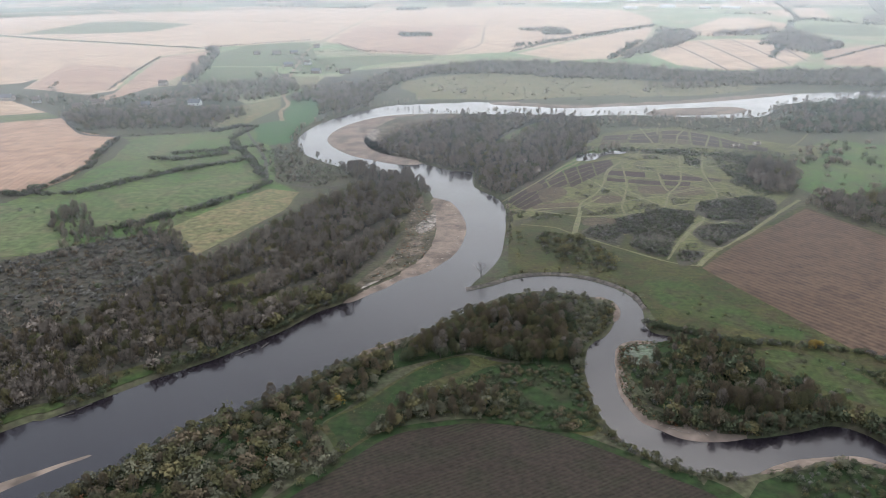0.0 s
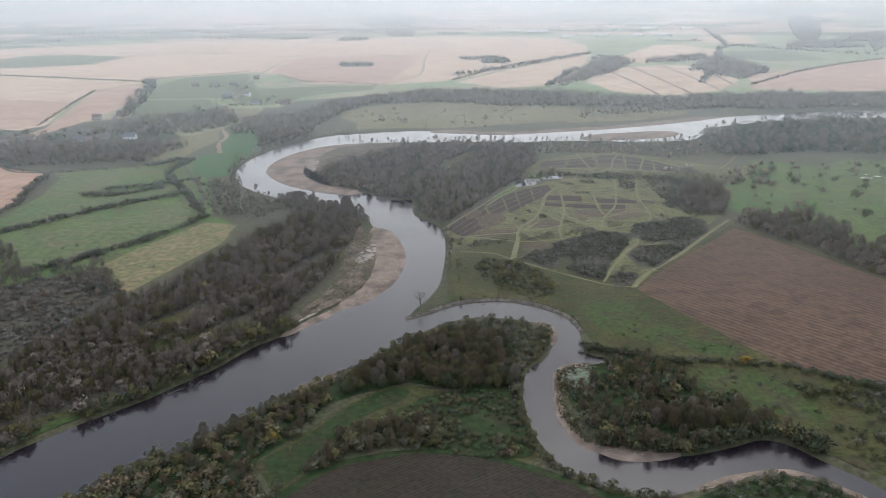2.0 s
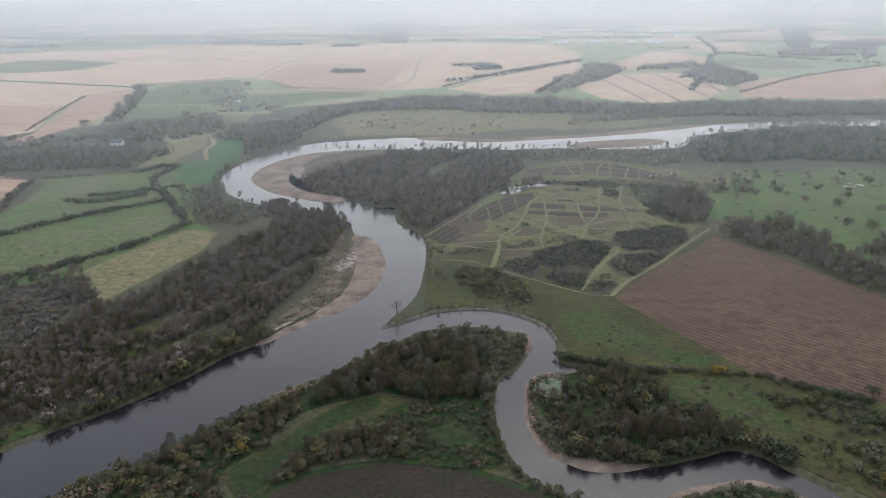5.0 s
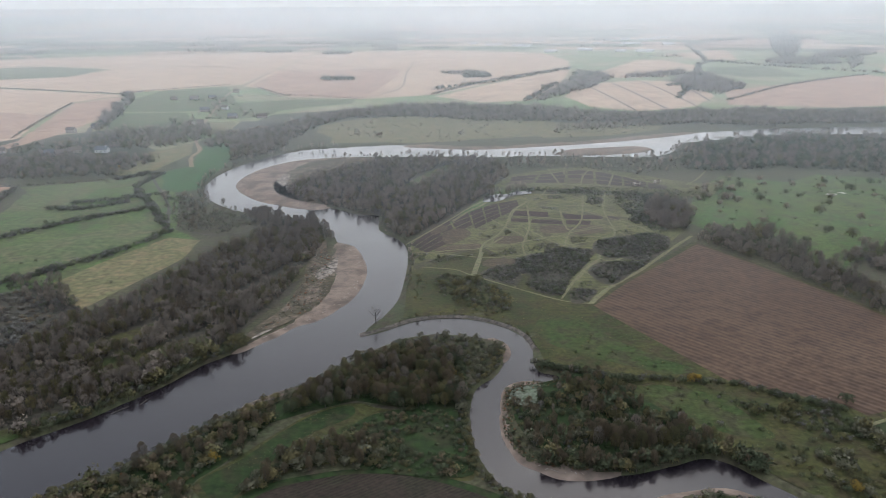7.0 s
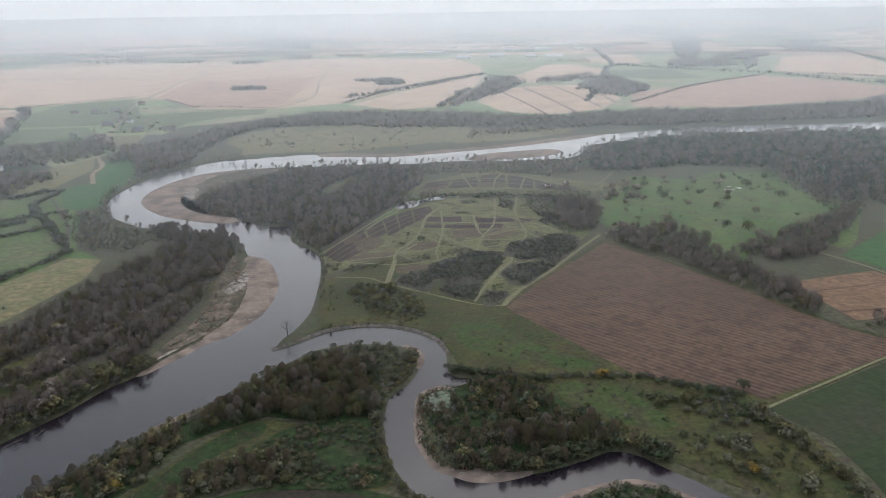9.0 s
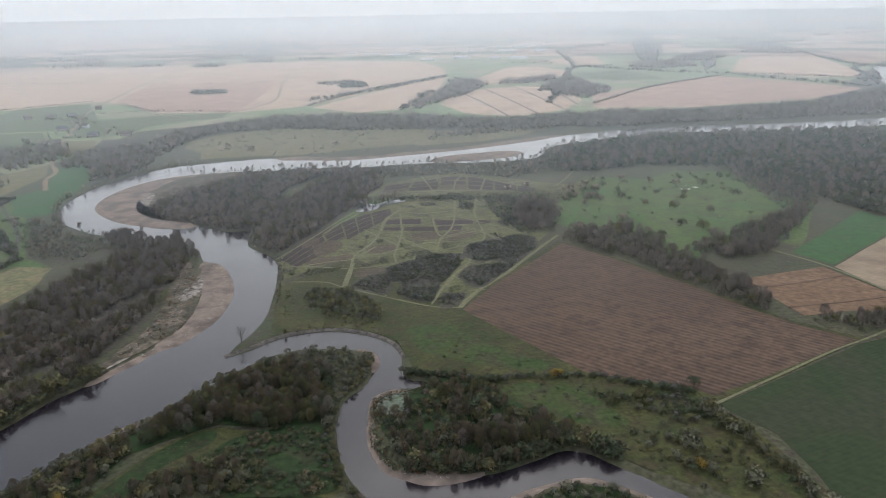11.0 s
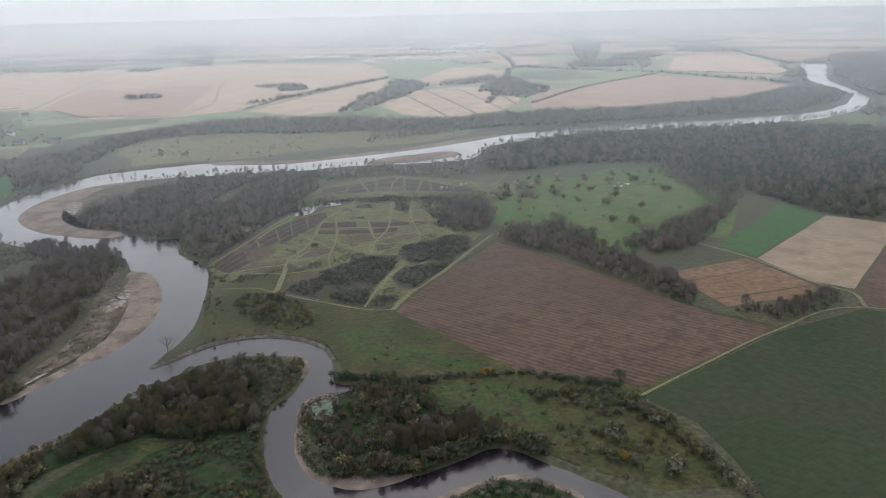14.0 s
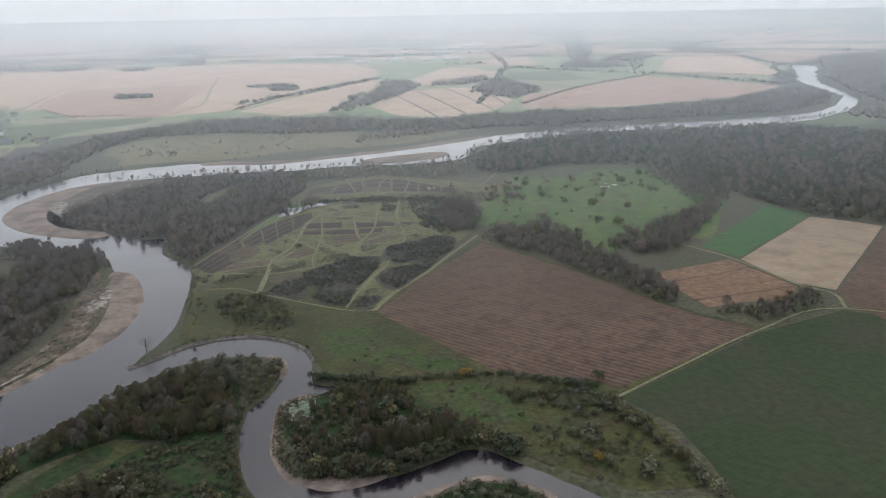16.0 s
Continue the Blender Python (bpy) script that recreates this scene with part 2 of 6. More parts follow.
M_WATER, wnn, wll, wb = node_mat("river_water")
wb.inputs["Base Color"].default_value = (0.0105, 0.008, 0.0098, 1)
wb.inputs["Roughness"].default_value = 0.09
wb.inputs["IOR"].default_value = 1.33
wc = wnn.new("ShaderNodeTexCoord").outputs["Object"]
bump_to(wnn, wll, wb, noise_fac(wnn, wll, wc, 0.45, 0.0, 1.0, 6), 0.2, 0.3)
gloss = noise_fac(wnn, wll, wc, 0.02, 0.35, 0.7, 5, (1, 1.8, 1))
ruffle = wnn.new("ShaderNodeMapRange")
ruffle.inputs[3].default_value, ruffle.inputs[4].default_value = 0.12, 0.24
wll.new(gloss, ruffle.inputs[0])
wll.new(ruffle.outputs[0], wb.inputs["Roughness"])
wb.inputs["Specular IOR Level"].default_value = 0.5


# ---- plan geometry ----
def smooth(points, closed=False, per=6):
    """Catmull-Rom curve through the points, as an array."""
    p = np.array(points, float)
    if closed:
        p = np.vstack([p[-1], p, p[0], p[1]])
    else:
        p = np.vstack([2 * p[0] - p[1], p, 2 * p[-1] - p[-2]])
    t = np.linspace(0, 1, per, endpoint=False)[:, None]
    out = []
    for a, b, c, d in zip(p, p[1:], p[2:], p[3:]):
        out.append(0.5 * (2 * b + (c - a) * t + (2 * a - 5 * b + 4 * c - d) * t ** 2 + (3 * b - a - 3 * c + d) * t ** 3))
    out = np.vstack(out)
    return out if closed else np.vstack([out, p[-2]])


def inside(pts, poly):
    x, y = pts[:, 0], pts[:, 1]
    res = np.zeros(len(pts), bool)
    q = np.roll(poly, -1, axis=0)
    for (x1, y1), (x2, y2) in zip(poly, q):
        if y1 != y2:
            res ^= ((y1 > y) != (y2 > y)) & (x < (x2 - x1) * (y - y1) / (y2 - y1) + x1)
    return res


def edge_gap(pts, poly, closed=True):
    """Distance from each point to an outline."""
    best = np.full(len(pts), 1e9)
    q = np.roll(poly, -1, axis=0)
    for a, b in zip(poly if closed else poly[:-1], q):
        d = b - a
        t = np.clip(((pts - a) @ d) / max(d @ d, 1e-9), 0, 1)
        best = np.minimum(best, ((pts - a - t[:, None] * d) ** 2).sum(1))
    return np.sqrt(best)


def signed(pts, poly):
    d = edge_gap(pts, poly)
    return np.where(inside(pts, poly), -d, d)


LEFT_FAR = [(1560, 1960), (1405, 1735), (1255, 1530), (1165, 1330), (1120, 1235), (1060, 1165), (980, 1100), (895, 1050),
            (745, 1030), (560, 1042), (470, 1038), (365, 1010), (275, 980), (180, 935), (105, 915), (38, 899), (-60, 925)]
LEFT_BEND = [(-135, 910), (-175, 895), (-202, 862), (-226, 815), (-238, 763), (-239, 721), (-233, 692), (-220, 661),
             (-200, 635), (-174, 613), (-121, 589), (-95, 561), (-83, 525), (-75, 490), (-72, 450), (-73, 415), (-84, 385)]
LEFT_LOW = [(-105, 354), (-114, 341), (-124, 330), (-135, 310), (-147, 295), (-158, 281), (-173, 267), (-186, 253),
            (-207, 230), (-219, 221), (-300, 125), (-420, 0)]
RIGHT_FAR = [(1610, 1900), (1430, 1690), (1275, 1490), (1195, 1340), (1150, 1250), (1095, 1165), (985, 1055), (910, 1015),
             (840, 980), (710, 960), (600, 975), (530, 982), (445, 980), (385, 960), (325, 938), (290, 915), (261, 860)]
RIGHT_BEND = [(213, 838), (112, 852), (60, 844), (-29, 850), (-101, 847), (-140, 836), (-162, 806), (-174, 747), (-171, 697),
              (-150, 658), (-118, 635), (-96, 621), (-75, 604), (-59, 600), (-56, 565), (-49, 548), (-36, 529), (-30, 505)]
RIGHT_LOW = [(-29, 475), (-30, 437), (-32, 413), (-38, 391), (-45, 376), (-49, 362)]
MOUTH_LOW = [(-44, 343), (-60, 322), (-69, 310), (-81, 299), (-103, 278), (-122, 256), (-137, 238), (-160, 214), (-174, 187),
             (-250, 80), (-350, -40)]
TRIB_OUT = [(-49, 362), (-36, 370), (-24, 380), (-11, 385), (5, 386), (20, 380), (31, 371), (38, 360), (41, 345), (40, 331),
            (42, 321), (50, 317), (47, 310), (36, 310), (24, 303), (20.5, 286), (19.5, 268), (23, 254), (33, 243), (60, 238.5),
            (80, 243), (96, 249), (105, 246), (114, 235), (124, 223), (140, 200), (165, 150)]
TRIB_IN = [(-44, 343), (-35, 352), (-21, 362), (-9, 365), (6, 363), (18, 359), (26, 353), (28, 343), (21, 319), (11, 306),
           (7, 287), (7, 268), (9, 252), (13, 240), (19, 230), (35, 219), (52, 216), (69, 222), (82, 227), (95, 229),
           (107, 224), (118, 212), (135, 185), (150, 140)]
RIVER = np.vstack([smooth(LEFT_FAR + LEFT_BEND + LEFT_LOW, per=4), smooth(MOUTH_LOW, per=4)[::-1], smooth(RIGHT_FAR + RIGHT_BEND + RIGHT_LOW, per=4)[::-1]])
TRIBUTARY = np.vstack([smooth(TRIB_OUT, per=4), smooth(TRIB_IN, per=4)[::-1], [(-80, 345)]])
POND = smooth([(31, 639), (35, 660), (45, 664), (56, 665), (61, 673), (76, 675), (77, 666), (62, 661), (55, 653), (47, 641), (38, 637)], True, 4)
BARS = {
    "bend": [(-210, 720), (-197, 684), (-172, 651), (-148, 634), (-127, 622), (-105, 622), (-100, 645), (-120, 680), (-125, 727),
             (-110, 776), (-95, 815), (-80, 850), (-120, 850), (-164, 838), (-192, 807), (-208, 765)],
    "inside": [(-95, 535), (-85, 529), (-70, 518), (-60, 491), (-55, 465), (-55, 440), (-59, 415), (-68, 395), (-76, 382), (-85, 376),
               (-93, 363), (-102, 352), (-111, 342), (-120, 348), (-112, 372), (-98, 392), (-90, 410), (-90, 447), (-96, 478), (-102, 510)],
    "mid": [(125, 858), (150, 890), (190, 900), (235, 908), (248, 888), (226, 864), (180, 853), (148, 851)],
    "north": [(-55, 915), (-15, 945), (40, 960), (115, 980), (185, 1010), (270, 1040), (350, 1060), (375, 1030), (320, 988),
              (255, 955), (180, 925), (105, 905), (38, 890), (-10, 900)],
    "trib": [(22, 303), (28, 311), (37, 313), (44, 308), (40, 298), (36, 285), (36, 270), (40, 262), (50, 252), (60, 248),
             (64, 241), (58, 236.5), (46, 235), (38, 236), (31, 241), (23.5, 248), (19.6, 265), (20.2, 285)],
    "low": [(60, 217), (72, 226), (90, 230.5), (102, 230), (110, 224), (121, 212), (110, 204), (97, 210), (85, 214), (74, 209)],
    "left": [(-207, 186), (-200, 194), (-192, 200), (-185, 206), (-176, 212), (-178, 208), (-185, 202), (-191, 195), (-197, 188), (-203, 180)],
    "small": [(20, 361), (28, 354), (30, 343), (27, 332), (19, 335), (16, 349)],
    "south": [(-95, 290), (-80, 305), (-71, 309), (-70, 302), (-82, 290)],
}
BARS = {k: smooth(v, True, 3) for k, v in BARS.items()}
LEVEL = -1.2


def wet(pts):
    """Below 0 in the river and its tributary, metres."""
    return np.minimum(signed(pts, RIVER), signed(pts, TRIBUTARY))


def steps(spans):
    out = []
    for a, b, s in spans:
        out += list(np.arange(a, b, s))
    return np.array(out + [spans[-1][1]])


def mesh_from(name, verts, faces, mats, parent=None, slots=None):
    me = bpy.data.meshes.new(name)
    me.from_pydata([tuple(map(float, v)) for v in verts], [], [tuple(map(int, f)) for f in faces])
    for m in mats:
        me.materials.append(m)
    if slots is not None:
        me.polygons.foreach_set("material_index", np.asarray(slots, np.int32))
    me.update()
    ob = new(name, me)
    ob.parent = parent
    return ob


def wobble(p, size, amount):
    return np.array([noise.noise(Vector((x / size, y / size, 3.1))) for x, y in p]) * amount


def far_rise(p):
    """Height of the long slope that lifts the far plain to the horizon."""
    p = np.atleast_2d(np.asarray(p, float))
    r = np.hypot(p[:, 0], p[:, 1])
    u = np.clip((r - 3400) / 1600, 0, 0.995)
    return np.where(u > 0, np.clip(166 - 166 * r / 3400 * (1 - u) ** 0.5, 0, 160), 0)


# ground: one sheet, fine round the rivers and coarse to the horizon
GX = steps([(-8000, -5000, 500), (-5000, -2000, 75), (-2000, -500, 150), (-500, -260, 12), (-260, 0, 3.5), (0, 130, 2.2), (130, 150, 3.5), (150, 420, 9), (420, 1700, 20), (1700, 5000, 75), (5000, 8000, 500)])
GY = steps([(-900, 100, 120), (100, 170, 12), (170, 330, 2.2), (330, 420, 3), (420, 700, 5), (700, 1100, 8), (1100, 2000, 20), (2000, 3400, 100), (3400, 5000, 40), (5000, 5200, 100), (5200, 8400, 800)])
gx, gy = np.meshgrid(GX, GY)
GP = np.column_stack([gx.ravel(), gy.ravel()])
near_water = (GP[:, 0] > -460) & (GP[:, 0] < 1700) & (GP[:, 1] < 2000) & (GP[:, 1] > -60)
DEPTH = np.full(len(GP), 99.0)
DEPTH[near_water] = wet(GP[near_water])
gz = np.clip(LEVEL + 0.5 * DEPTH, -2.8, 0.0)
gz += np.where(DEPTH > 8, 0, wobble(GP, 7.0, 0.25) * (DEPTH > -1))
nx, ny = len(GX), len(GY)
quad = np.array([(j * nx + i, j * nx + i + 1, (j + 1) * nx + i + 1, (j + 1) * nx + i) for j in range(ny - 1) for i in range(nx - 1)])
gz += far_rise(GP)
ground = mesh_from("ground", np.column_stack([GP, gz]), quad, [M_GROUND])
ground.data.polygons.foreach_set("use_smooth", np.ones(len(quad), bool))
tagged(ground, "olive rough grass plain with cut river beds", "ground", kind="structure")
wq = quad[DEPTH[quad].min(1) < 6]
used, back_ix = np.unique(wq, return_inverse=True)
water = mesh_from("water", np.column_stack([GP[used], np.full(len(used), LEVEL)]), back_ix.reshape(wq.shape), [M_WATER])
tagged(water, "calm grey-brown river water mirroring a white sky", "river", kind="structure")
for pool in (POND,):
    w = mesh_from("water", [(x, y, 0.5) for x, y in pool], [range(len(pool))], [M_WATER])
    tagged(w, "small still pond in rough grass", "pond", kind="structure")
for bar_name, bar in BARS.items():
    lo, hi = bar.min(0) - 5, bar.max(0) + 5
    far = 1.4 if lo[1] < 320 else 2.0 if lo[1] < 450 else 6.0
    bx, by = np.arange(lo[0], hi[0] + far, far), np.arange(lo[1], hi[1] + far, far)
    P = np.column_stack([a.ravel() for a in np.meshgrid(bx, by)])
    d = -signed(P, bar)
    z = LEVEL - 0.05 + np.clip(d * 0.13, -0.8, 1.18) + wobble(P, 9.0, 0.06)
    if bar_name in ("trib", "small", "low", "south"):
        off = wet(P)
        bed = np.clip(LEVEL + 0.5 * off, -2.8, 0.0)
        z = np.where(d > 0, np.where(off < 2.6 + wobble(P, 5.0, 2.5), np.maximum(z, bed + 0.14), np.minimum(z, bed - 0.3)), z)
    q = np.array([(j * len(bx) + i, j * len(bx) + i + 1, (j + 1) * len(bx) + i + 1, (j + 1) * len(bx) + i) for j in range(len(by) - 1) for i in range(len(bx) - 1)])
    q = q[d[q].max(1) > -3]
    used, ix = np.unique(q, return_inverse=True)
    ob = mesh_from("sand_bar", np.column_stack([P[used], z[used]]), ix.reshape(q.shape), [M_SAND])
    ob.data.polygons.foreach_set("use_smooth", np.ones(len(q), bool))
    tagged(ob, "low pale sand and gravel bar in the river", "sand bar", kind="structure")


# ---- fields: thin sheets of soil, crop and grass on the plain ----
layer = [0.03]
FIELDS = []


def field(name, points, mat, label, category="field", ragged=1.5, curve=False, keep=True):
    layer[0] += 0.0012
    p = np.array(points, float)
    if curve:
        p = smooth(points, True, 5)
    q = []
    for a, b in zip(p, np.roll(p, -1, axis=0)):
        n = max(1, int(np.hypot(*(b - a)) / 14))
        q += [a + (b - a) * k / n for k in range(n)]
    q = np.array(q)
    dist = np.clip(np.hypot(q[:, 0], q[:, 1]) / 500, 0.4, 4)
    q[:, 0] += wobble(q, 23.0, ragged) * dist
    q[:, 1] += wobble(q + 300, 23.0, ragged) * dist
    if dist.max() < 3:
        for _ in range(6):
            w0 = wet(q)
            low = w0 < 2.8
            if not low.any():
                break
            g = np.column_stack([wet(q + (0.5, 0)) - w0, wet(q + (0, 0.5)) - w0]) / 0.5
            q = np.where(low[:, None], q + g * np.clip(3.0 - w0, 0, 6)[:, None], q)
    from_tri = bmesh.new()
    up = far_rise(q)
    up = up + np.where(up > 0, 1.5, 0) + layer[0]
    vs = [from_tri.verts.new((x, y, z)) for (x, y), z in zip(q, up)]
    f = from_tri.faces.new(vs)
    if f.calc_area() and f.normal.z < 0:
        f.normal_flip()
    f.normal_update()
    if f.normal.z < 0:
        f.normal_flip()
    bmesh.ops.triangulate(from_tri, faces=from_tri.faces[:])
    me = bpy.data.meshes.new(name)
    from_tri.to_mesh(me)
    from_tri.free()
    me.materials.append(mat)
    ob = tagged(new(name, me), label, category, kind="structure")
    if keep:
        FIELDS.append(p)
    return ob


def ribbon(name, points, width, mat, label, category="track", per=5):
    layer[0] += 0.0012
    p = smooth(points, False, per)
    d = np.gradient(p, axis=0)
    n = np.column_stack([-d[:, 1], d[:, 0]]) / np.maximum(np.hypot(d[:, 0], d[:, 1]), 1e-6)[:, None]
    w = width * 0.5 * (1 + wobble(p, 9.0, 0.5))[:, None]
    a, b = p + n * w, p - n * w
    v = [(x, y, layer[0]) for x, y in np.vstack([a, b])]
    m = len(p)
    return tagged(mesh_from(name, v, [(m + i, m + i + 1, i + 1, i) for i in range(m - 1)], [mat]), label, category, kind="structure")


field("farmland", [(-2700, 1500), (-1300, 1250), (-700, 1060), (-560, 990), (-300, 1180), (-60, 1310), (300, 1200), (500, 1215), (900, 1260), (1250, 1620), (1750, 2150), (2500, 2150), (2200, 2440), (1500, 2920), (0, 3280), (-1500, 2920), (-2600, 2000)], M_FARGRASS, "patchwork of far pale green farmland", "farmland", 2)
STRAW = "pale harvested wheat stubble field on the plain"
field("field", [(-900, 640), (-590, 770), (-565, 785), (-530, 800), (-482, 734), (-427, 710), (-417, 686), (-401, 635), (-390, 586),
                (-388, 551), (-394, 522), (-415, 512), (-700, 420)], M_STUBBLE2, "pinkish tan maize stubble field beside a hedge")
field("field", [(-900, 700), (-615, 805), (-570, 830), (-540, 805), (-565, 785), (-600, 768), (-900, 660)], M_PASTURE, "green grass strip between stubble fields")
field("field", [(-1000, 860), (-685, 905), (-670, 905), (-570, 832), (-615, 808), (-1000, 720)], M_STUBBLE, STRAW)
field("field", [(-1250, 1180), (-770, 1030), (-745, 1045), (-745, 1090), (-710, 1000), (-655, 978), (-590, 948), (-572, 985), (-625, 1150), (-680, 1370),
                (-625, 1480), (-895, 1590), (-1255, 1740), (-1700, 1850)], M_STUBBLE, STRAW)
field("field", [(-710, 1005), (-795, 1250), (-715, 1235), (-650, 1205), (-582, 990), (-615, 962), (-665, 988)], M_STUBBLE2, "reddish stubble field on the plain")
field("field", [(-562, 968), (-672, 1355), (-620, 1465), (-540, 1165), (-530, 1030), (-545, 900), (-568, 915)], M_STUBBLE2, "reddish stubble field on the plain")
field("field", [(-1700, 1900), (-1275, 1775), (-635, 1505), (-595, 1545), (-445, 1660), (-455, 2010), (-454, 2835), (-910, 2790), (-1450, 2880), (-2600, 2830)], M_STUBBLE, STRAW)
field("field", [(-1240, 1790), (-1255, 2015), (-1260, 2170), (-1145, 2210), (-920, 2105), (-935, 1880), (-1040, 1820)], M_PASTURE, "green winter crop field among stubble")
field("field", [(-310, 1425), (-390, 1590), (-435, 1625), (-450, 2010), (-448, 2800), (-40, 2885), (345, 2675), (375, 2295), (345, 2070), (225, 1890), (-20, 1450), (-155, 1392)], M_STUBBLE, STRAW)
field("field", [(-300, 1440), (-380, 1590), (-420, 1640), (-430, 2000), (-120, 2020), (-110, 1900), (-150, 1400)], M_STUBBLE2, "reddish stubble field on the plain")
field("field", [(-18, 1425), (226, 1872), (341, 2040), (250, 1635), (210, 1465), (155, 1355), (65, 1330)], M_STUBBLE, STRAW)
field("field", [(225, 1410), (270, 1560), (360, 1665), (440, 1700), (505, 1675), (515, 1540), (505, 1400), (425, 1265), (365, 1225), (310, 1210), (245, 1268)], M_STUBBLE, STRAW)
field("field", [(345, 1820), (585, 2310), (660, 2285), (695, 2110), (655, 1970), (525, 1785), (415, 1750)], M_STUBBLE, STRAW)
field("field", [(480, 1275), (555, 1490), (705, 1590), (865, 1720), (995, 1800), (1080, 1615), (1130, 1425), (900, 1280), (785, 1265), (650, 1235)], M_STUBBLE2, "pinkish stubble field behind riverside woods")
field("field", [(1085, 1880), (1380, 2360), (1700, 2700), (1715, 2460), (1445, 1890), (1310, 1655), (1190, 1690)], M_STUBBLE, STRAW)
field("field", [(1770, 2510), (1850, 2700), (2050, 2640), (2330, 2460), (2355, 2345), (1825, 2160), (1570, 2030)], M_STUBBLE2, STRAW)
field("field", [(705, 2515), (1045, 2845), (870, 2245), (775, 2355)], M_STUBBLE, STRAW)
field("field", [(705, 2035), (870, 2065), (840, 1765), (705, 1760), (655, 1855)], M_PASTURE, "small green field among woods")
# the far plain: a patchwork of fields, hedges and small woods out into the haze
FAR_HEDGES, FAR_WOODS = [], []
pick = random.Random(31)
near_layer = layer[0]
FAR_MATS = [M_PASTURE] * 6 + [M_STUBBLE] * 6 + [M_STUBBLE2] * 3 + [M_EMERALD] * 3 + [M_FARGRASS] * 3 + [M_BROWN]


def far_field(a0, a1, r0, r1, skew, mat):
    """A far field on the slope between two bearings and two ranges: a sheet that follows the ground."""
    nr, na = max(2, int((r1 - r0) / 45)), max(2, int((a1 - a0) * r0 / 90))
    v = []
    for i in range(nr + 1):
        for j in range(na + 1):
            a = a0 + (a1 - a0) * j / na + skew * i / nr
            r = r0 + (r1 - r0) * i / nr + 30 * math.sin(a * 9 + r0)
            x, y = r * math.sin(a), r * math.cos(a)
            v.append((x, y, far_rise((x, y))[0] + 2.0))
    q = [(i * (na + 1) + j, i * (na + 1) + j + 1, (i + 1) * (na + 1) + j + 1, (i + 1) * (na + 1) + j) for i in range(nr) for j in range(na)]
    ob = mesh_from("field", v, q, [mat])
    tagged(ob, "distant hazy farm field", "field", kind="structure")


# ranges are set so that the fields look ever thinner up to the horizon
BELTS = (2900, 3080, 3260, 3440, 3600, 3760, 3910, 4050, 4180, 4300, 4410, 4510, 4600, 4690, 4770, 4840, 4900, 4950)
for r0, r1 in zip(BELTS, BELTS[1:]):
    a = -0.72 - pick.uniform(0, 0.1)
    while a < 0.8:
        w = pick.uniform(0.05, 0.21)
        skew = pick.uniform(-0.03, 0.03)
        far_field(a, a + w - 0.004, r0, r1 - 8, skew, pick.choice(FAR_MATS))
        ring = [(r0 * math.sin(a + w * k), r0 * math.cos(a + w * k)) for k in (0, 0.5, 1)]
        if pick.random() < 0.5:
            FAR_HEDGES.append(ring)
        if pick.random() < 0.25:
            FAR_HEDGES.append([(r * math.sin(a + skew * k), r * math.cos(a + skew * k)) for r, k in ((r0, 0), ((r0 + r1) / 2, 0.5), (r1, 1))])
        if pick.random() < 0.25:
            b, r = a + pick.uniform(0.1, 0.9) * w, pick.uniform(r0, r1)
            FAR_WOODS.append((r * math.sin(b), r * math.cos(b), pick.uniform(40, 150), pick.uniform(14, 40)))
        a += w
layer[0] = near_layer
GREEN = "short green pasture with a hedge round it"
field("pasture", [(-520, 440), (-398, 492), (-382, 560), (-383, 617), (-400, 687), (-422, 706), (-350, 728), (-300, 768), (-245, 655), (-215, 560), (-187, 531), (-206, 427), (-238, 418), (-330, 389), (-500, 340)], M_PASTURE2, "rough green grass round hedged pastures", "pasture", keep=False)
field("pasture", [(-470, 1040), (-350, 890), (-300, 1000), (-280, 1180), (-160, 1390), (-300, 1430), (-470, 1640), (-585, 1540), (-590, 1410), (-540, 1225)], M_FARGRASS, "green paddocks round a hamlet", "pasture", keep=False)
field("pasture", [(-480, 1045), (-535, 1220), (-425, 1225), (-360, 1070)], M_PASTURE, GREEN, "pasture")
field("pasture", [(-540, 1238), (-585, 1415), (-580, 1560), (-465, 1620), (-375, 1350), (-402, 1240)], M_PASTURE, GREEN, "pasture")
field("pasture", [(-395, 1240), (-370, 1345), (-300, 1380), (-165, 1390), (-165, 1320), (-235, 1285), (-275, 1240), (-285, 1165), (-350, 1150)], M_PASTURE, GREEN, "pasture")
field("field", [(-340, 1010), (-360, 1125), (-320, 1125), (-290, 1010)], M_DRYPASTURE, "yellowed paddock near a hamlet", "paddock")
field("field", [(-300, 1012), (-312, 1125), (-250, 1120), (-240, 1030)], M_SCRUBGROUND, "brown paddock near a hamlet", "paddock")
field("field", [(-301, 772), (-280, 800), (-305, 915), (-285, 975), (-255, 895), (-245, 805), (-243, 731), (-238, 692), (-256, 681), (-275, 698)], M_EMERALD, "deep green young crop beside the river")
field("pasture", [(-424, 706), (-350, 718), (-312, 762), (-293, 717), (-336, 698), (-334, 639), (-350, 617), (-383, 617), (-400, 687)], M_PASTURE, GREEN, "pasture")
field("pasture", [(-363, 524), (-362, 584), (-322, 611), (-273, 664), (-257, 635), (-311, 581), (-344, 550)], M_PASTURE, GREEN, "pasture")
field("pasture", [(-347, 503), (-284, 546), (-243, 608), (-221, 559), (-242, 503), (-262, 470), (-279, 451), (-299, 442), (-332, 482)], M_PASTURE, GREEN, "pasture")
field("pasture", [(-520, 440), (-398, 484), (-358, 497), (-347, 462), (-318, 425), (-303, 413), (-322, 395), (-333, 389), (-500, 340)], M_PASTURE, GREEN, "pasture")
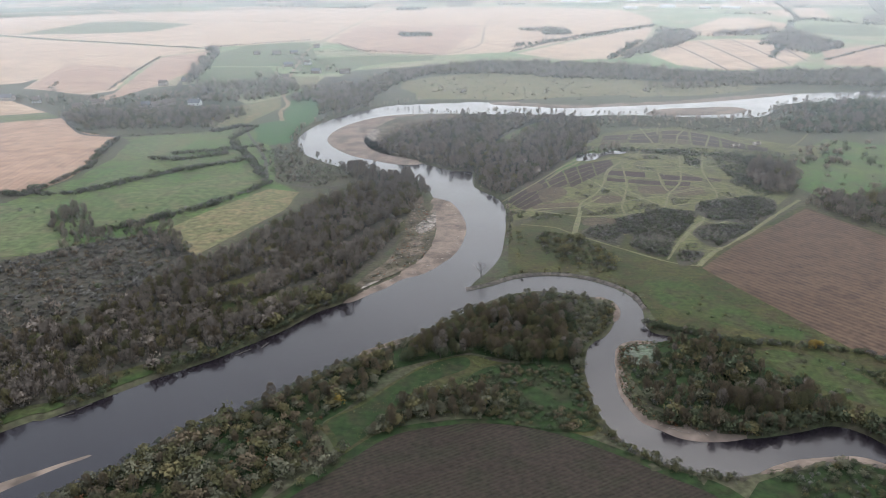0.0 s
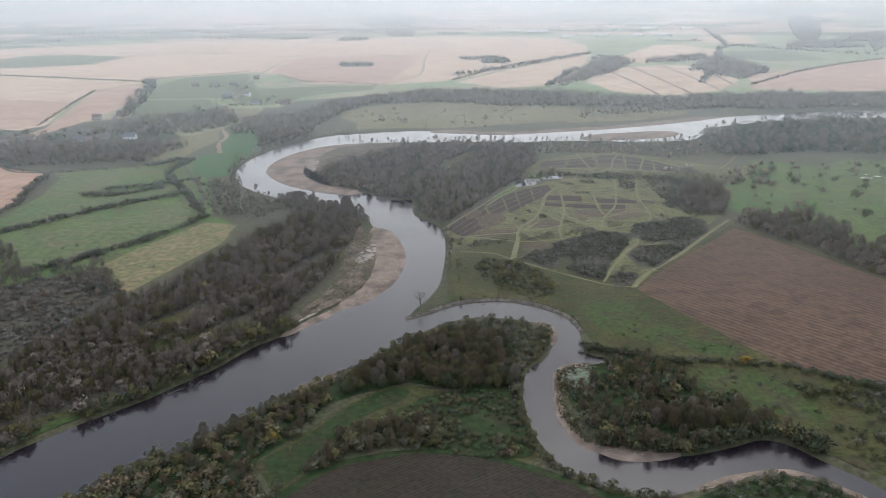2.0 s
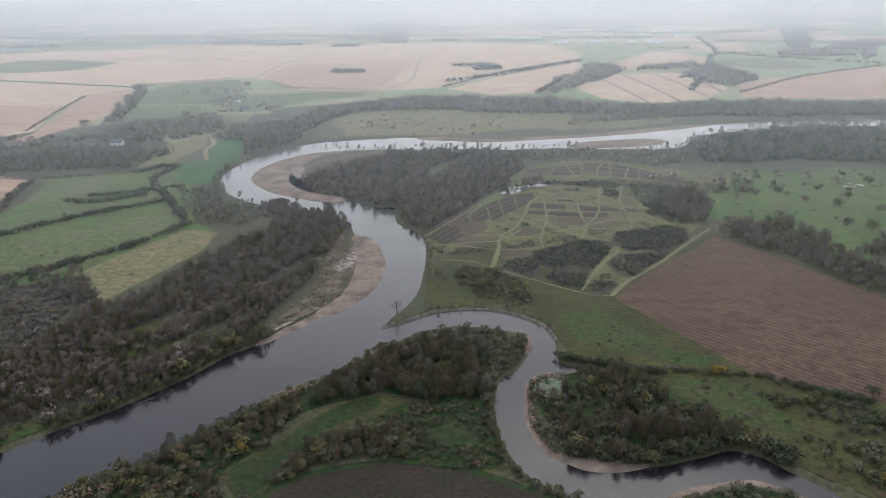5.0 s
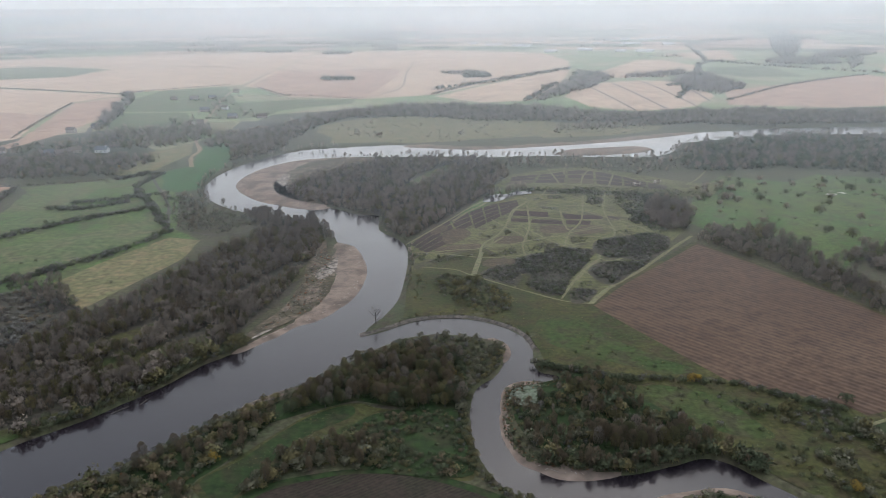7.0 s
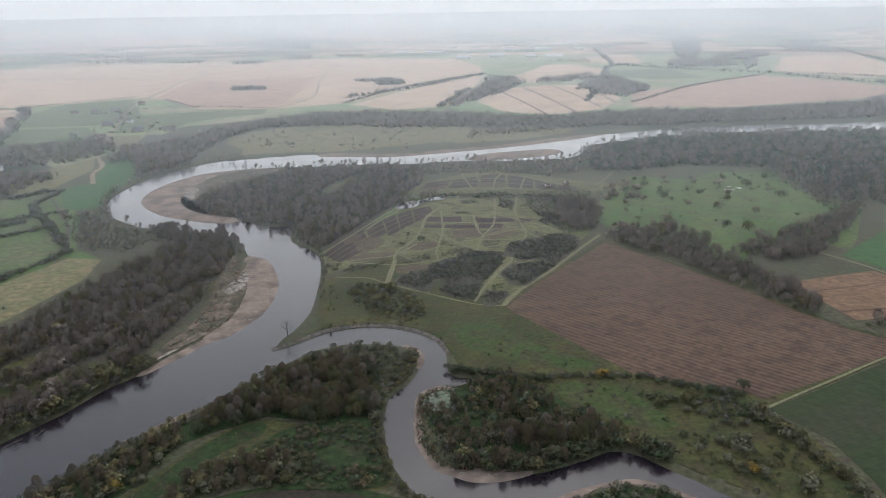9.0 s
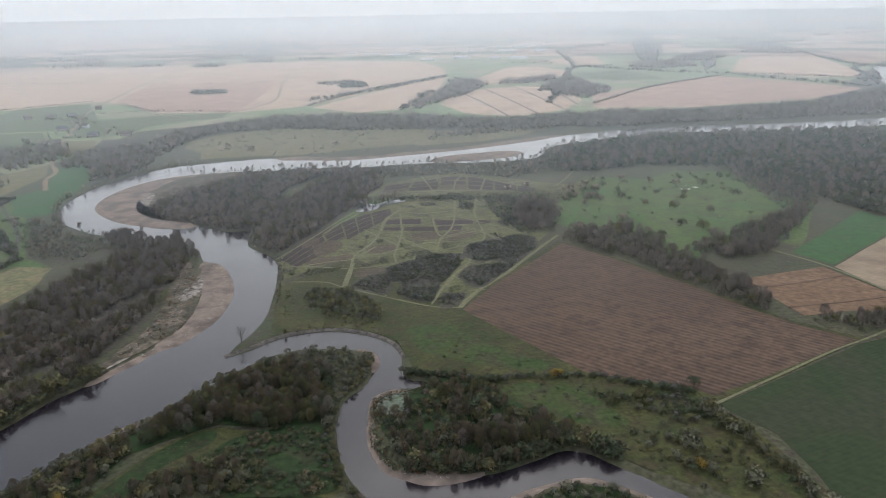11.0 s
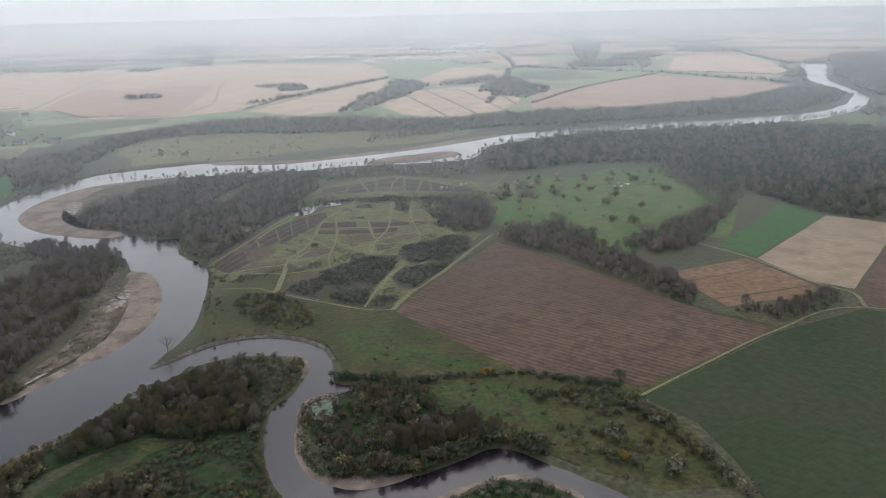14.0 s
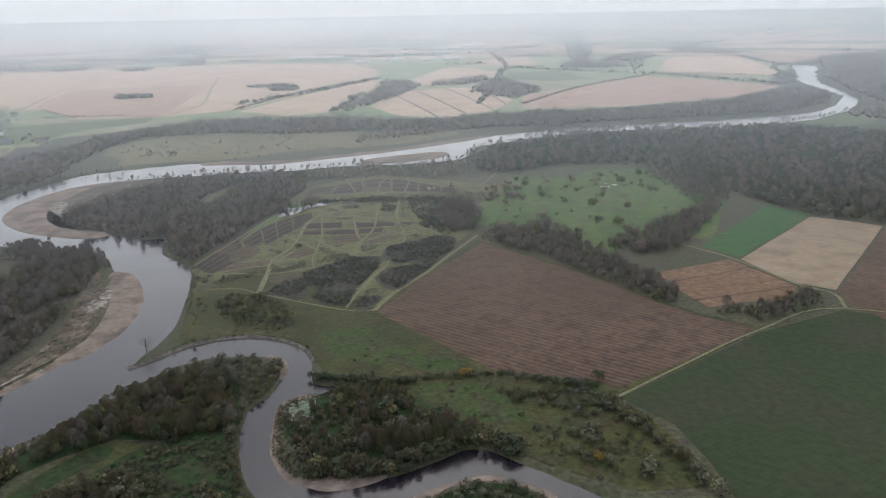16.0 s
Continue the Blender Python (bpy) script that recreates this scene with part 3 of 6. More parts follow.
field("pasture", [(-254, 442), (-240, 483), (-213, 540), (-187, 531), (-186, 489), (-206, 427), (-215, 399), (-238, 418)], M_DRYPASTURE, "yellowish rough pasture at the wood's edge", "pasture")
field("pasture", [(-361, 769), (-360, 875), (-325, 945), (-302, 870), (-313, 783), (-336, 753)], M_DRYPASTURE, "yellowish paddock by a lane", "pasture")
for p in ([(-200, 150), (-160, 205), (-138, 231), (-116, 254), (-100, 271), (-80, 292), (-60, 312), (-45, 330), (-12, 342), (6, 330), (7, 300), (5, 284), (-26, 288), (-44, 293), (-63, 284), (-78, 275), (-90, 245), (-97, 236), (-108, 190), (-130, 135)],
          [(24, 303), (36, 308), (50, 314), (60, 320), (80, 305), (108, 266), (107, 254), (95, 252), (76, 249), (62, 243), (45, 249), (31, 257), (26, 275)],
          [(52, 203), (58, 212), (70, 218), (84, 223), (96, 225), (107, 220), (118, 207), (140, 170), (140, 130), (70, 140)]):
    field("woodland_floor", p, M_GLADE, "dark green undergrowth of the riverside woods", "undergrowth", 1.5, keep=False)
field("meadow", [(-97, 234), (-86, 249), (-74, 267), (-61, 283), (-44, 291), (-31, 286), (-2, 280), (5, 264), (7, 242), (3, 234), (-20, 243), (-45, 246), (-66, 238), (-84, 217), (-93, 226)], M_MEADOW, "rough green glade between riverside thickets", "meadow", 0.5, True)
field("lush_grass", [(-95, 236), (-84, 248), (-73, 266), (-60, 282), (-46, 289), (-44, 280), (-58, 268), (-68, 255), (-76, 234), (-85, 220), (-91, 228)], M_GLADE, "bright lush grass in the riverside glade", "meadow", 0.4, True)
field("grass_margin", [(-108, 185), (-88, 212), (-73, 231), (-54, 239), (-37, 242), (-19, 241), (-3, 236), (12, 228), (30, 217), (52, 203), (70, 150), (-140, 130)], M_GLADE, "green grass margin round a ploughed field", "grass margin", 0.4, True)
field("field", [(-103, 184), (-85, 209), (-70, 228), (-52, 236), (-37, 239), (-20, 238), (-5, 233), (10, 225), (28, 213), (47, 197), (60, 150), (-125, 135)], M_BROWN2, "dark ploughed field with faint green rows", "field", 0.4, True)
field("meadow", [(-27, 460), (22, 510), (83, 403), (112, 343), (122, 313), (100, 312), (60, 320), (46, 325), (44, 343), (33, 373), (5, 389), (-27, 385)], M_MEADOW, "rough green meadow inside the river bend", "meadow")
field("meadow", [(70, 318), (125, 308), (170, 284), (180, 245), (182, 200), (150, 205), (128, 225), (108, 250), (104, 262), (90, 285)], M_MEADOW, "rough green meadow dotted with bushes", "meadow")
for p in [[(47, 379), (68, 387), (83, 359), (97, 339), (115, 322), (104, 317), (83, 326), (62, 339), (49, 354)],
          [(89, 305), (108, 301), (119, 293), (127, 274), (130, 261), (115, 263), (101, 274), (90, 292)]]:
    field("lush_grass", p, M_LUSH, "fresh green grass patch in a rough meadow", "meadow", 2.5, True, keep=False)
field("field_edge", [(78, 398), (110, 441), (180, 521), (207, 473), (233, 417), (248, 376), (261, 349), (284, 320), (213, 287), (176, 273), (168, 284), (126, 305), (108, 340), (96, 364)], M_MEADOW, "dry grass edge round a ploughed field", "field edge", 0.5)
field("field", [(83, 400), (112, 438), (181, 515), (205, 470), (231, 414), (246, 373), (259, 346), (279, 319), (212, 291), (176, 278), (171, 287), (128, 309), (111, 343), (100, 365)], M_BROWN, "brown ploughed field with pale straw rows", "field", 0.5)
field("field", [(175, 270), (277, 314), (344, 329), (420, 250), (360, 120), (240, 100), (181, 193), (185, 216), (186, 244), (177, 262)], M_CROP, "dark green winter wheat field", "field", 0.6)
field("field", [(266, 415), (335, 427), (344, 369), (325, 350), (301, 355), (272, 353), (270, 390)], M_ORANGE, "orange-brown harvested maize field", "field", 0.5)
field("field", [(333, 459), (456, 550), (464, 508), (344, 429)], M_EMERALD, "deep green crop field in a corner of woods", "field", 0.5)
field("field", [(342, 425), (463, 505), (487, 479), (496, 464), (362, 357), (346, 376)], M_TAN, "pale tan cut straw field", "field", 0.5)
field("field", [(362, 354), (495, 460), (560, 430), (480, 260), (355, 312), (354, 340)], M_BROWN, "brown ploughed field beside a track", "field", 0.5)
field("meadow", [(190, 573), (236, 684), (277, 736), (331, 705), (375, 739), (432, 720), (410, 617), (440, 590), (350, 470), (322, 500), (268, 470), (262, 440), (235, 500), (200, 545)], M_PASTURE2, "open green pasture with scattered trees", "meadow")
for p in ([(344, 658), (350, 663), (356, 659), (353, 654), (347, 652)], [(358, 664), (364, 666), (366, 661), (361, 659)], [(352, 669), (357, 671), (358, 668)]):
    field("bare_patch", p, M_CHALK, "bare pale ground in a green pasture", "bare ground", 0.5, keep=False)
field("heath", [(-34, 462), (-26, 530), (40, 640), (80, 668), (150, 660), (190, 600), (180, 545), (110, 440), (84, 405), (22, 515)], M_HEATHGRASS, "olive grass heath crossed by mown paths", "heath", 2)
field("thicket_floor", [(-420, 300), (-327, 381), (-315, 395), (-281, 425), (-252, 437), (-214, 396), (-214, 360), (-237, 313), (-262, 284), (-330, 220)], M_SCRUBGROUND, "brown bracken floor under thorn scrub", "heath", 2)
field("thicket_floor", [(-224, 229), (-262, 285), (-234, 307), (-213, 380), (-191, 413), (-175, 473), (-143, 551), (-100, 546), (-94, 479), (-98, 420), (-112, 375), (-130, 334), (-158, 290), (-193, 256)], M_SCRUBGROUND, "brown leaf litter under riverside woods", "heath", 2)
field("thicket_floor", [(-152, 664), (-150, 730), (-125, 798), (-73, 830), (57, 825), (62, 742), (39, 670), (-10, 567), (-30, 535), (-45, 552), (-53, 592), (-80, 612), (-106, 628)], M_SCRUBGROUND, "brown leaf litter under riverside woods", "heath", 2)
for g in ([(-190, 323), (-161, 347), (-131, 364), (-122, 374), (-120, 354), (-148, 333), (-171, 316)], [(-195, 346), (-173, 372), (-162, 382), (-164, 358), (-181, 341)],
          [(-143, 407), (-117, 438), (-97, 475), (-93, 461), (-110, 421), (-132, 392)], [(-209, 246), (-185, 262), (-160, 288), (-166, 290), (-190, 270), (-213, 250)]):
    field("glade", g, M_MEADOW, "grassy glade in the riverside wood", "meadow", 1.0, True)
field("glade", [(-30, 690), (-5, 745), (10, 790), (-2, 795), (-25, 750), (-42, 700)], M_PASTURE, "grassy glade among bare trees", "meadow", 1.0, True)
field("floodplain", [(-150, 935), (-60, 940), (40, 955), (200, 1010), (330, 1055), (230, 1080), (60, 1120), (-60, 1150), (-150, 1110)], M_DRYPASTURE, "dry grassy floodplain beyond the river", "meadow", 2)
field("meadow", [(560, 935), (700, 950), (830, 965), (960, 1030), (1000, 1000), (880, 900), (760, 905), (600, 930)], M_PASTURE, "green meadow beside the far river", "meadow", 2)
field("sandy_ground", [(520, 790), (545, 800), (600, 745), (580, 730), (545, 760)], M_TAN, "bare sandy clearing in dark scrub", "clearing", 2, True)


for g in [
    [(-181, 1082), (-88, 1157), (31, 1177), (148, 1121), (91, 1046), (-3, 994), (-87, 965), (-159, 987)],
    [(140, 1056), (231, 1094), (305, 1046), (251, 995), (175, 971), (122, 974)],
    [(-142, 1011), (-70, 1015), (26, 960), (-30, 936), (-120, 947)]]:
    field("floodplain", g, M_DRYPASTURE, "dry brown grass on the floodplain", "meadow", 4, True)


OLD = "brown shingle with dead herbs and sand streaks"
field("old_bar", [(-92, 530), (-86, 500), (-78, 478), (-73, 447), (-73, 410), (-79, 392), (-92, 378), (-104, 362), (-112, 348), (-108, 372), (-98, 400), (-95, 440), (-97, 480), (-98, 520)], M_OLDBAR, OLD, "shingle", 1.5, True)
field("old_bar", [(-176, 730), (-168, 760), (-142, 808), (-112, 838), (-60, 836), (-90, 815), (-118, 790), (-148, 730), (-150, 690), (-132, 660), (-108, 636), (-130, 646), (-160, 672)], M_OLDBAR, OLD, "shingle", 1.5, True)


HEATHER = "dark red-brown strip of cut heather on the heath"
BLEACHED = "faded brown strip of old heather on the heath"


for p in [
    [(-188, 742), (-177, 709), (-164, 679), (-151, 662), (-134, 647), (-135, 640), (-154, 655), (-171, 683), (-183, 714)],
    [(-177, 770), (-155, 782), (-137, 809), (-134, 797), (-150, 768), (-170, 751)],
    [(-178, 660), (-151, 642), (-121, 627), (-113, 618), (-129, 623), (-154, 636)],
    [(-104, 632), (-83, 612), (-72, 601), (-82, 602), (-102, 621)],
    [(-163, 731), (-154, 747), (-148, 731), (-156, 711)]]:
    field("debris_streak", p, M_OLDBAR, "dark streak of flood debris on a sand bar", "debris", 2.0, True, keep=False)
for p in [
    [(-190, 734), (-188, 749), (-181, 712), (-165, 673), (-173, 683), (-184, 706)],
    [(-176, 753), (-163, 754), (-159, 704), (-170, 729)],
    [(-109, 354), (-102, 367), (-92, 372), (-82, 380), (-83, 374), (-89, 361), (-101, 354)],
    [(-89, 457), (-81, 483), (-73, 500), (-72, 476), (-80, 452), (-85, 447)],
    [(-79, 394), (-73, 411), (-70, 415), (-70, 398)],
    [(-87, 356), (-82, 369), (-80, 374), (-80, 365)],
    [(-144, 737), (-127, 782), (-106, 812), (-107, 798), (-125, 763), (-138, 724)]]:
    field("shingle_streak", p, M_SHINGLE, "bleached shingle and driftwood streak on a bar", "shingle", 2.5, True, keep=False)
SPIT = [(23, 295), (26, 302), (31, 306), (38, 309), (40, 303), (38, 294), (34, 288), (27, 289)]
field("pale_herbs", SPIT, M_PALEHERB, "pale grey-green herbs on a sandy spit", "herbs", 1.0, True, keep=False)


def strips_between(upper, lower, lanes, cuts, gap, skip):
    """Rows of heather strips between two bowed edges, parted by narrow mown lines."""
    a, b = smooth(upper, False, 6), smooth(lower, False, 6)
    at = lambda line, u: np.array([np.interp(u * (len(line) - 1), range(len(line)), line[:, k]) for k in (0, 1)])
    for j in range(lanes):
        v0, v1 = (j + gap) / lanes, (j + 1 - gap) / lanes
        for u0, u1 in zip(cuts, cuts[1:]):
            k = random.random()
            if k < skip * 0.3:
                continue
            u0 += 0.006 + random.random() * 0.008
            rim = [at(a, u0 + (u1 - 0.006 - u0) * f) * (1 - v) + at(b, u0 + (u1 - 0.006 - u0) * f) * v for v, fs in ((v0, (0, 0.5, 1)), (v1, (1, 0.5, 0))) for f in fs]
            field("heather_strip", rim, M_BRACKEN if k < skip else M_HEATH, BLEACHED if k < skip else HEATHER, "heather strip", 0.4, keep=False)


field("heath", [(41, 694), (50, 708), (67, 747), (104, 769), (144, 785), (176, 761), (221, 720), (245, 702), (274, 716), (242, 655), (208, 653), (177, 664), (127, 685), (89, 686)], M_HEATHGRASS, "olive grass round the heather strips", "heath", 2)
field("meadow", [(-1, 567), (18, 621), (40, 672), (57, 690), (72, 679), (49, 648), (27, 615), (10, 585)], M_PASTURE2, "green grassy margin beside the heath pond", "meadow", 0.8)
strips_between([(-30, 514), (-5, 574), (17, 605), (37, 628), (62, 645)], [(-17, 497), (3, 525), (20, 554), (37, 581), (62, 619)], 4, (0, 0.2, 0.31, 0.5, 0.66, 0.82, 1), 0.07, 0.16)
strips_between([(65, 737), (102, 753), (141, 768), (170, 745), (192, 712), (211, 693)], [(56, 704), (91, 709), (130, 706), (160, 697), (186, 688), (207, 682)], 3, (0, 0.16, 0.32, 0.48, 0.66, 0.83, 1), 0.09, 0.2)
for p in [
    [(54, 608), (84, 604), (82, 588), (52, 594)],
    [(95, 597), (128, 591), (124, 578), (95, 583)],
    [(51, 584), (65, 582), (64, 573), (50, 576)],
    [(68, 582), (92, 577), (91, 566), (66, 572)],
    [(95, 578), (115, 576), (112, 565), (94, 566)],
    [(131, 592), (141, 585), (137, 576), (128, 582)]]:
    field("heather_strip", p, M_HEATH, HEATHER, "heather strip", 0.5, keep=False)
for p in [
    [(74, 563), (94, 561), (90, 545), (72, 545)],
    [(-5, 546), (10, 557), (16, 540), (-1, 517)],
    [(37, 535), (54, 536), (54, 519), (34, 519)],
    [(-9, 509), (19, 519), (23, 508), (-5, 498)],
    [(26, 483), (45, 483), (41, 472), (23, 469)],
    [(-14, 566), (-5, 568), (-1, 556), (-13, 540)],
    [(96, 558), (120, 563), (116, 545), (96, 541)]]:
    field("heather_strip", p, M_BRACKEN, BLEACHED, "heather strip", 0.8, True, keep=False)
MOWN = "pale mown path across the heath"
PATHS = [
    [(-32, 517), (-18, 544), (-1, 578), (18, 618), (38, 649), (60, 666), (89, 686)],
    [(14, 452), (21, 493), (25, 517), (37, 539), (45, 563), (52, 594), (58, 614), (67, 633), (86, 660), (110, 662), (122, 641)],
    [(-28, 500), (-8, 497), (24, 487), (50, 492), (67, 500)],
    [(-16, 498), (7, 505), (23, 508), (41, 534)],
    [(27, 510), (48, 518), (70, 531), (88, 536), (114, 533)],
    [(56, 611), (75, 614), (94, 605), (113, 606), (129, 587), (148, 563), (154, 548)],
    [(95, 610), (92, 564), (97, 550), (125, 567)],
    [(69, 627), (64, 566), (57, 530), (53, 510), (53, 485)],
    [(58, 560), (67, 542), (74, 526), (86, 509)],
    [(123, 658), (108, 580), (92, 543), (83, 509)],
    [(146, 670), (132, 610), (127, 542), (114, 530)],
    [(87, 514), (113, 526), (140, 539)],
    [(-19, 468), (3, 463), (14, 452), (41, 428), (66, 408), (82, 403)],
    [(40, 431), (46, 452), (51, 453)],
    [(66, 411), (80, 444), (89, 461), (101, 479), (106, 497), (102, 506)],
    [(88, 458), (95, 443), (102, 429)],
    [(103, 484), (110, 478), (121, 485)],
    [(68, 639), (86, 622), (109, 624), (137, 623), (166, 638)],
    [(126, 558), (136, 530)],
    [(35, 582), (47, 555), (58, 534)],
    [(92, 543), (119, 557), (148, 563)],
    [(86, 660), (94, 684)],
    [(64, 591), (94, 582), (125, 579)]]
FAR_PATHS = [
    [(56, 702), (91, 706), (129, 701), (159, 693), (205, 675), (224, 672)],
    [(107, 775), (108, 740), (109, 709)],
    [(126, 781), (120, 748)],
    [(150, 768), (139, 743), (130, 706)],
    [(170, 745), (155, 696)],
    [(66, 739), (102, 750), (141, 768), (171, 748), (195, 713), (221, 720)],
    [(193, 739), (195, 713)],
    [(229, 696), (249, 723), (274, 769), (292, 814)],
    [(206, 677), (242, 692), (277, 723)]]
BROAD_PATHS = [
    [(82, 403), (97, 427), (122, 455), (141, 480), (167, 514), (183, 534)],
    [(80, 441), (90, 463), (102, 481)],
    [(44, 662), (30, 628), (17, 607), (3, 577)],
    [(16, 454), (23, 498)],
    [(47, 570), (55, 608), (67, 633)]]
for p in FAR_PATHS:
    ribbon("mown_path", p, 2.0, M_PATH, MOWN, "path")
for p in BROAD_PATHS:
    ribbon("mown_path", p, 2.7, M_PATH, "broad pale mown ride across the heath", "path")
for p in PATHS:
    ribbon("mown_path", p, 1.7, M_PATH, MOWN, "path")

for p in [
    [(264, 397), (299, 401), (337, 408)],
    [(270, 366), (307, 367), (346, 370)]]:
    ribbon("furrow", p, 1.0, M_BROWN, "dark wheel furrow across a harvested field", "furrow")
DIRT = "pale dirt farm track"
ribbon("track", [(168, 268), (215, 289.5), (279, 317), (345, 331), (420, 262)], 1.5, M_PATH, "grassy farm track between fields")
ribbon("track", [(322, 468), (338, 427), (346, 374), (356, 352), (347, 331)], 2.2, M_PATH, DIRT)
ribbon("track", [(-760, 985), (-695, 930), (-610, 860), (-540, 805), (-470, 722), (-427, 709), (-405, 690)], 5, M_TRACK, DIRT)
ribbon("track", [(-278, 794), (-296, 850), (-300, 895), (-330, 975), (-370, 1160), (-425, 1465), (-435, 1625), (-455, 2010)], 5, M_TAN, "pale country lane between fields", "lane")
ribbon("track", [(-455, 880), (-480, 980), (-512, 1070), (-520, 1110)], 6, M_TRACK, "pale country lane between fields", "lane")
ribbon("track", [(-222, 559), (-235, 600), (-250, 640), (-290, 720), (-310, 765)], 3, M_TRACK, DIRT)
ribbon("track", [(-205, 556), (-185, 545), (-165, 548), (-150, 560)], 2.6, M_TRACK, DIRT)
ribbon("track", [(-155, 1390), (-120, 1470), (-90, 1600), (-95, 1900), (-90, 2300)], 6, M_TAN, DIRT)
for a, b in (((365, 1225), (365, 1660)), ((425, 1270), (440, 1690)), ((310, 1215), (300, 1610)), ((470, 1330), (500, 1600)), ((-310, 1430), (-400, 1600))):
    ribbon("ditch", [a, ((a[0] + b[0]) / 2 + 3, (a[1] + b[1]) / 2), b], 4, M_SCRUBGROUND, "dark ditch line between stubble fields", "ditch")


# ---- trees ----
RNG = np.random.default_rng(7)


def rod(a, b, r0, r1, sides=4):
    a, b = np.array(a, float), np.array(b, float)
    d = (b - a) / max(np.linalg.norm(b - a), 1e-6)
    u = np.cross(d, (0.3, 0.9, 0.2))
    u /= np.linalg.norm(u)
    w = np.cross(d, u)
    ang = np.arange(sides) * 2 * np.pi / sides
    ring = np.cos(ang)[:, None] * u + np.sin(ang)[:, None] * w
    v = np.vstack([a + ring * r0, b + ring * r1])
    f = []
    for i in range(sides):
        j = (i + 1) % sides
        f += [(i, j, sides + j), (i, sides + j, sides + i)]
    return v, np.array(f)


def flakes(centres, sizes, aim, slim=1.0):
    """Small three-cornered leaf or twig clumps; aim: the way each one points."""
    n = len(centres)
    aim = aim / np.maximum(np.linalg.norm(aim, axis=1), 1e-6)[:, None]
    side = np.cross(aim, RNG.normal(size=(n, 3)))
    side /= np.maximum(np.linalg.norm(side, axis=1), 1e-6)[:, None]
    s = sizes[:, None]
    v = np.stack([centres - aim * s * 0.5 - side * s * 0.5 * slim, centres - aim * s * 0.4 + side * s * 0.55 * slim, centres + aim * s * 0.7], 1)
    return v.reshape(-1, 3), np.arange(3 * n).reshape(-1, 3)


def join(parts):
    vs, fs, off = [], [], 0
    for v, f in parts:
        vs.append(v)
        fs.append(f + off)
        off += len(v)
    return np.vstack(vs), np.vstack(fs)


def trunk_shape(h, r, limbs, lean=0.3, reach=0.3):
    top = np.array((RNG.normal() * lean, RNG.normal() * lean, h * 0.9))
    parts = [rod((0, 0, -0.3), top * 0.45, r, r * 0.6, 5), rod(top * 0.45, top, r * 0.6, r * 0.12, 4)]
    for k in range(limbs):
        t = RNG.uniform(0.25, 0.8)
        a = RNG.uniform(0, 6.28)
        s = top * t
        e = s + np.array((math.cos(a) * h * reach * (1 - t * 0.6), math.sin(a) * h * reach * (1 - t * 0.6), h * RNG.uniform(0.12, 0.28)))
        parts.append(rod(s, e, r * 0.35, r * 0.06, 3))
    return join(parts)


def poplar_crown(h, w, n, size):
    """Bare or thin-leaved upright crown: twigs that point up and out."""
    t = RNG.uniform(0, 1, n) ** 0.8
    z = h * (0.22 + 0.78 * t)
    rad = w * np.sqrt(np.clip(1 - ((t - 0.45) / 0.58) ** 2, 0.03, 1)) * np.sqrt(RNG.uniform(0.05, 1, n))
    a = RNG.uniform(0, 6.28, n)
    c = np.column_stack([np.cos(a) * rad, np.sin(a) * rad, z])
    aim = np.column_stack([np.cos(a) * 0.5, np.sin(a) * 0.5, np.full(n, 1.2)]) + RNG.normal(size=(n, 3)) * 0.4
    return flakes(c, size * RNG.uniform(0.6, 1.4, n), aim, 0.3)


def round_crown(h, w, n, size, lobes, low=0.15):
    """Leafy crown made of lobes of different size."""
    k = RNG.integers(0, lobes, n)
    a = RNG.uniform(0, 6.28, lobes)
    rr = RNG.uniform(0.1, 0.55, lobes) * w
    lc = np.column_stack([np.cos(a) * rr, np.sin(a) * rr, h * (low + 0.25 + RNG.uniform(0, 0.42, lobes))])
    lr = w * RNG.uniform(0.4, 0.62, lobes)
    d = RNG.normal(size=(n, 3))
    d /= np.linalg.norm(d, axis=1)[:, None]
    d[:, 2] = np.where(d[:, 2] < -0.5, -d[:, 2], d[:, 2])
    c = lc[k] + d * lr[k][:, None] * RNG.uniform(0.75, 1.05, n)[:, None]
    c[:, 2] = np.maximum(c[:, 2], 0.2)
    return flakes(c, size * RNG.uniform(0.6, 1.4, n), d * 0.5 + RNG.normal(size=(n, 3)) * 0.6 + (0, 0, 0.3), 0.9)


def crown_normals(v):
    """Which way each twig faces, from the middle of a crown one metre high."""
    d = (v - (0, 0, 0.42)) / (0.4, 0.4, 0.5) + RNG.normal(size=v.shape) * 0.16 + (0, 0, 0.35)
    return d / np.maximum(np.linalg.norm(d, axis=1), 1e-6)[:, None]


def big_mesh(name, v, f, mats, slots, tint, soft=None):
    me = bpy.data.meshes.new(name)
    me.vertices.add(len(v))
    me.vertices.foreach_set("co", np.asarray(v, np.float32).ravel())
    me.loops.add(len(f) * 3)
    me.loops.foreach_set("vertex_index", np.asarray(f, np.int32).ravel())
    me.polygons.add(len(f))
    me.polygons.foreach_set("loop_start", np.arange(0, len(f) * 3, 3, dtype=np.int32))
    for m in mats:
        me.materials.append(m)
    me.polygons.foreach_set("material_index", np.asarray(slots, np.int32))
    at = me.attributes.new("tree_tint", 'FLOAT', 'POINT')
    at.data.foreach_set("value", np.asarray(tint, np.float32))
    at = me.attributes.new("crown_normal", 'FLOAT_VECTOR', 'POINT')
    at.data.foreach_set("vector", np.asarray(np.tile((0.0, 0.0, 1.0), (len(v), 1)) if soft is None else soft, np.float32).ravel())
    me.update()
    return me


LEAVES = [M_BARK, M_TWIG, M_OLIVE, M_SILVER, M_DARK, M_YELLOW, M_RUST, M_THORN, M_RUSSET]
